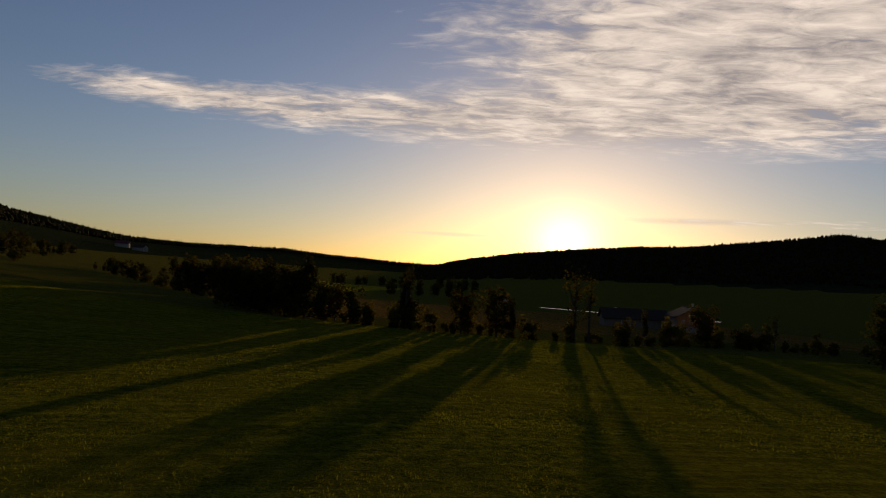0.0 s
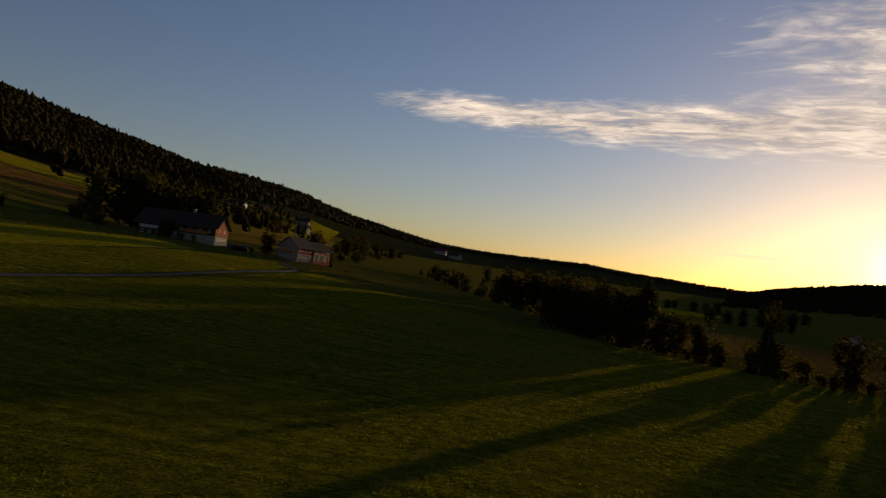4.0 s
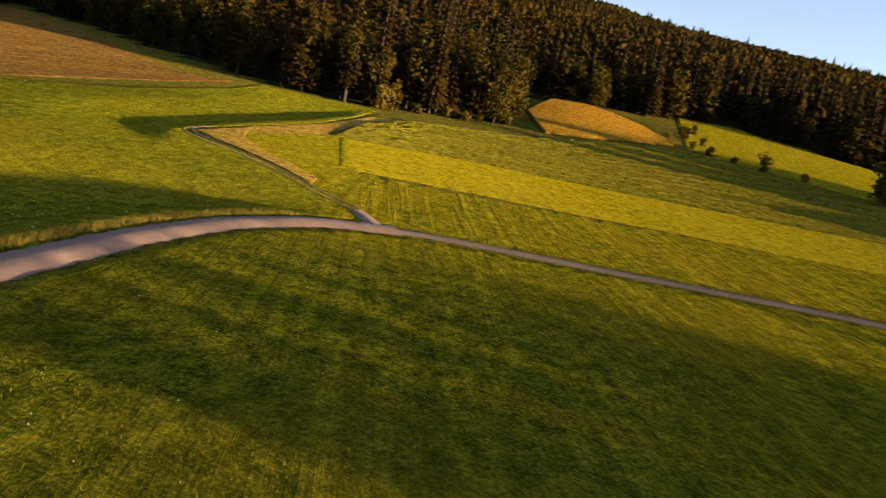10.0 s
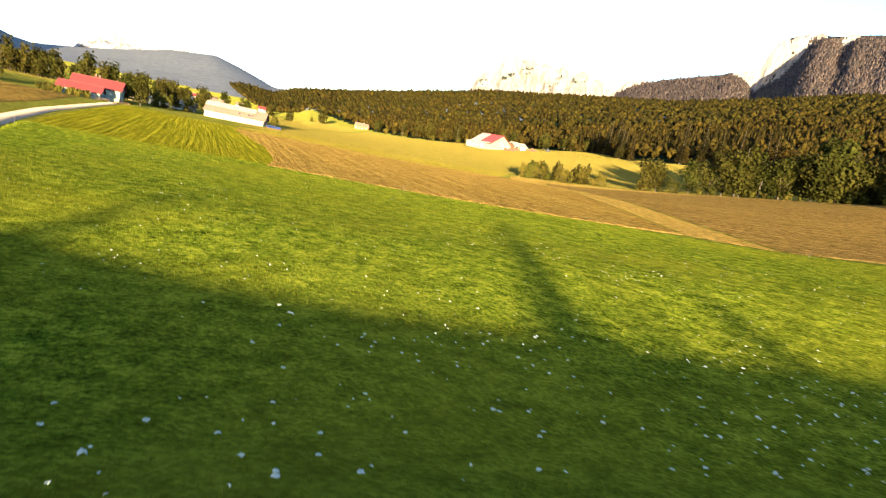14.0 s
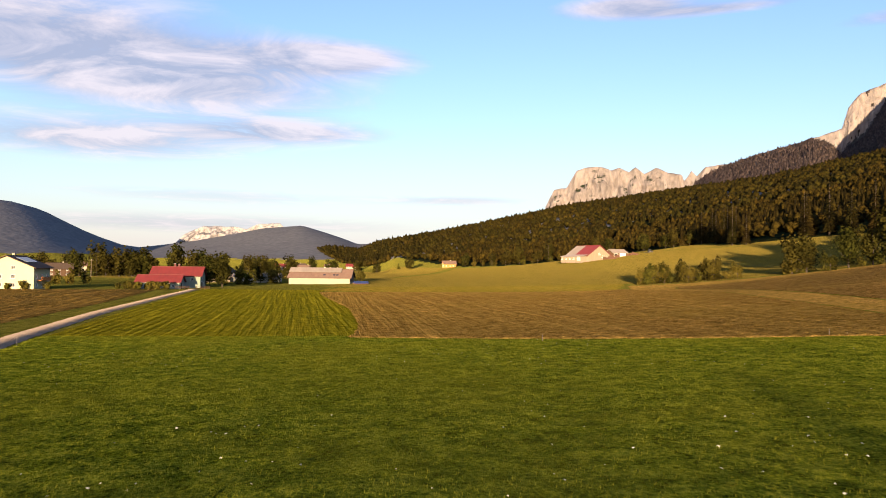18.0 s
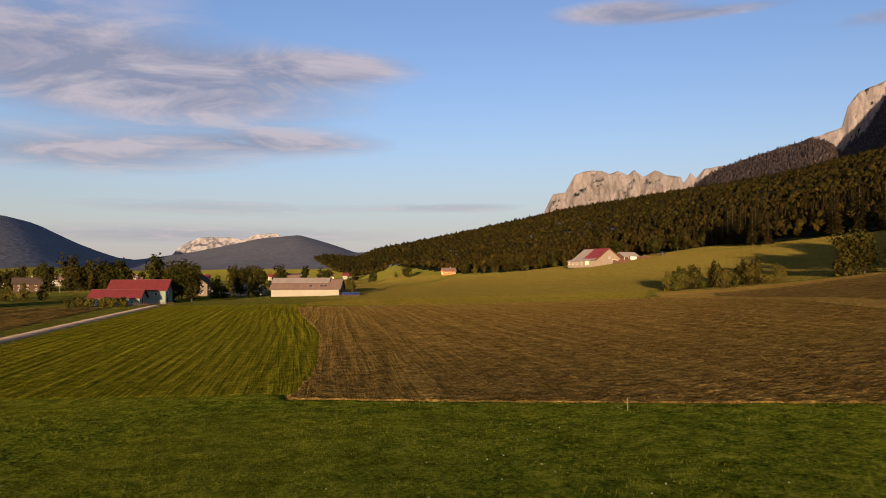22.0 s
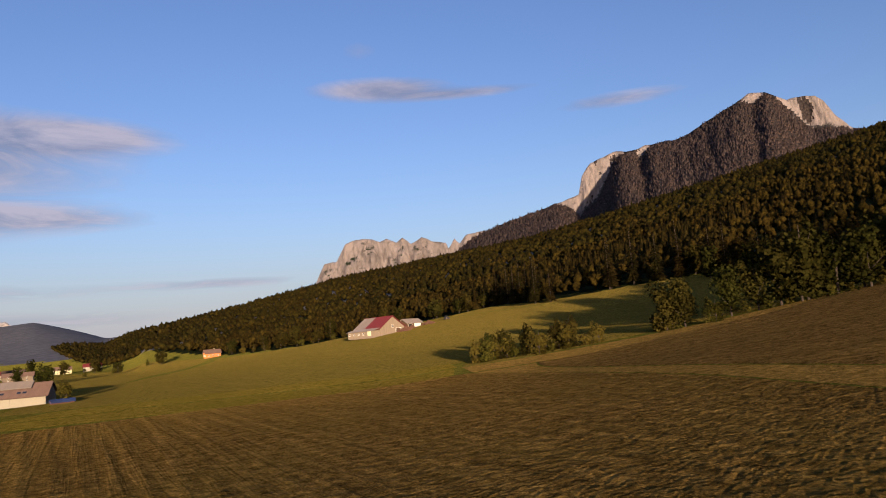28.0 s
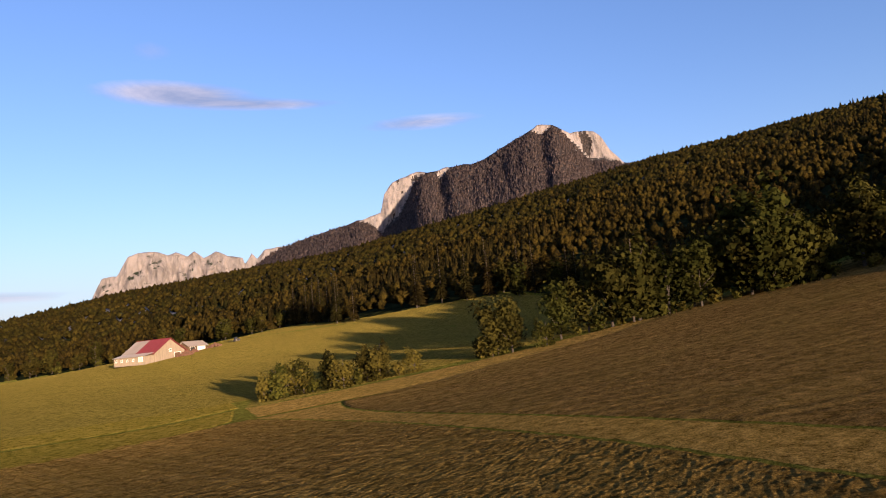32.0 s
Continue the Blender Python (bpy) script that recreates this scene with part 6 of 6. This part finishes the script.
for x, y in ((10.1, 63.0), (36.5, 58.3), (61.5, 43.0), (85.5, 33.0), (-44.0, 64.6)):
    marker_post(x, y, 0.95 if x < 0 else 0.75)


def guide_post(x, y):
    """Waymark beside the farm's drive: post with a small white board."""
    ob = on_ground("sign_post", x, y, 0, "white waymark board on a wooden post", "sign")
    part("pole", round_bm(bmesh.new(), (0, 0, -0.3), 0.06, 2.2, 8), GREYWOOD, ob)
    part("board", box_bm(bmesh.new(), -0.35, 0.35, -0.1, -0.065, 1.2, 1.8), FRAME, ob)


guide_post(98, -228)


def tarpaulin(x, y):
    """Blue cover drawn over a low stack."""
    ob = on_ground("covered_stack", x, y, 20, "blue tarpaulin over a low stack beside the farm", "stack")
    part("stack", box_bm(bmesh.new(), -3.0, 3.0, -1.2, 1.2, -0.2, 1.1), STACK, ob)
    bm = bmesh.new()
    g = np.random.default_rng(5)
    nx, ny = 14, 8
    V = [[bm.verts.new((-3.3 + 6.6 * i / nx, -1.5 + 3.0 * j / ny, (1.3 if 0 < j < ny else 0.5) + 0.25 * (1 - (2 * j / ny - 1) ** 2) + g.normal(0, 0.04))) for j in range(ny + 1)] for i in range(nx + 1)]
    for i in range(nx):
        for j in range(ny):
            bm.faces.new([V[i][j], V[i + 1][j], V[i + 1][j + 1], V[i][j + 1]])
    bmesh.ops.solidify(bm, geom=bm.faces[:], thickness=0.03)
    part("cover", bm, BLUE, ob)


tarpaulin(118, -222)
tarpaulin(-37, 306)


def tractor(x, y, turn):
    ob = on_ground("tractor", x, y, turn, "dark tractor with a hay tedder on the slope", "tractor")
    part("bonnet", box_bm(bmesh.new(), 0.4, 2.2, -0.45, 0.45, 0.8, 1.6), METAL, ob)
    cab = part("cab", box_bm(bmesh.new(), -1.0, 0.39, -0.7, 0.7, 0.8, 1.5), METAL, ob)
    part("roof", box_bm(bmesh.new(), -1.1, 0.5, -0.8, 0.8, 2.45, 2.6), METAL, cab)
    part("glazing", box_bm(bmesh.new(), -0.95, 0.34, -0.66, 0.66, 1.504, 2.446), GLASS, cab)
    for px, py, r, w in ((-0.5, -0.85, 0.85, 0.45), (-0.5, 0.85, 0.85, 0.45), (1.7, -0.7, 0.55, 0.35), (1.7, 0.7, 0.55, 0.35)):
        wheel = part("wheel", round_bm(bmesh.new(), (px, py, r), r, w, 20, "Y"), METAL, ob)
        part("rim", round_bm(bmesh.new(), (px, py, r), r * 0.5, w + 0.04, 14, "Y"), GREYWOOD, wheel)
    bm = box_bm(bmesh.new(), -2.6, -1.2, -0.08, 0.08, 0.6, 0.75)
    box_bm(bm, -2.7, -2.5, -3.2, 3.2, 0.6, 0.75)
    tedder = part("tedder", bm, METAL, ob)
    for k in range(5):
        part("rotor", round_bm(bmesh.new(), (-2.6, -2.8 + 1.4 * k, 0.15), 0.7, 0.08, 12), METAL, tedder)
    part("exhaust", round_bm(bmesh.new(), (1.2, 0.3, 1.6), 0.05, 0.9, 8), METAL, ob)


tractor(153, 512, 15)


def railing(x, y, turn):
    ob = on_ground("railing", x, y, turn, "short weathered wooden railing beside the road", "railing")
    for k in range(4):
        part("post", box_bm(bmesh.new(), -2.1 + 1.4 * k - 0.08, -2.1 + 1.4 * k + 0.08, -0.08, 0.08, -0.3, 1.1), OLDWOOD, ob)
    for z in (0.5, 0.9):
        part("rail", box_bm(bmesh.new(), -2.4, 2.4, -0.13, -0.084, z, z + 0.14), OLDWOOD, ob)


railing(-90.8, 236, 10)
railing(-83.6, 236, 10)


def flowers(n, x0, x1, y0, y1, seed, r, h):
    """White flower heads on thin stalks, strewn in clumps."""
    g = np.random.default_rng(seed)
    c = np.stack([g.uniform(x0, x1, 40), g.uniform(y0, y1, 40)], 1)
    p = c[g.integers(0, 40, n)] + g.normal(0, 2.6, (n, 2))
    p[: n // 3] = np.stack([g.uniform(x0, x1, n // 3), g.uniform(y0, y1, n // 3)], 1)
    p = p[road_distance(p[:, 0], p[:, 1]) > 3.2]
    n = len(p)
    z = height(p[:, 0], p[:, 1]) + h * g.uniform(0.6, 1.2, n)
    a = np.arange(6) * 1.0472
    rr = r * g.uniform(0.5, 1.3, n)
    ring = np.stack([p[:, :1] + np.cos(a) * rr[:, None], p[:, 1:] + np.sin(a) * rr[:, None], z[:, None] + g.normal(0, 0.02, (n, 6))], -1)
    mid = np.stack([p[:, 0], p[:, 1], z + 0.5 * rr], -1)[:, None]
    V = np.concatenate([ring, mid], 1).reshape(-1, 3)
    T = np.array([[i, (i + 1) % 6, 6] for i in range(6)])[None] + 7 * np.arange(n)[:, None, None]
    tagged(new("flowers", tri_mesh("flowers", V, T.reshape(-1, 3), [PETAL])), "small white meadow flowers in the grass", "flowers", kind="stuff")


flowers(380, -12, 45, -28, 25, 31, 0.055, 0.28)
flowers(230, -2, 30, -27, -8, 34, 0.085, 0.3)
flowers(350, -35, 60, 0, 62, 32, 0.03, 0.2)
flowers(200, -30, 50, -62, -36, 33, 0.025, 0.2)


def utility_pole(x, y):
    ob = on_ground("utility_pole", x, y, 20, "tall wooden utility pole among valley trees", "pole")
    part("pole", round_bm(bmesh.new(), (0, 0, -0.5), 0.16, 11.5, 10, top=0.1), GREYWOOD, ob)
    arm = part("cross_arm", box_bm(bmesh.new(), -1.0, 1.0, -0.2, -0.115, 10.2, 10.35), GREYWOOD, ob)
    for k in (-0.85, 0.0, 0.85):
        part("insulator", round_bm(bmesh.new(), (k, -0.16, 10.354), 0.05, 0.2, 8, top=0.03), FRAME, arm)


utility_pole(-205, 400)
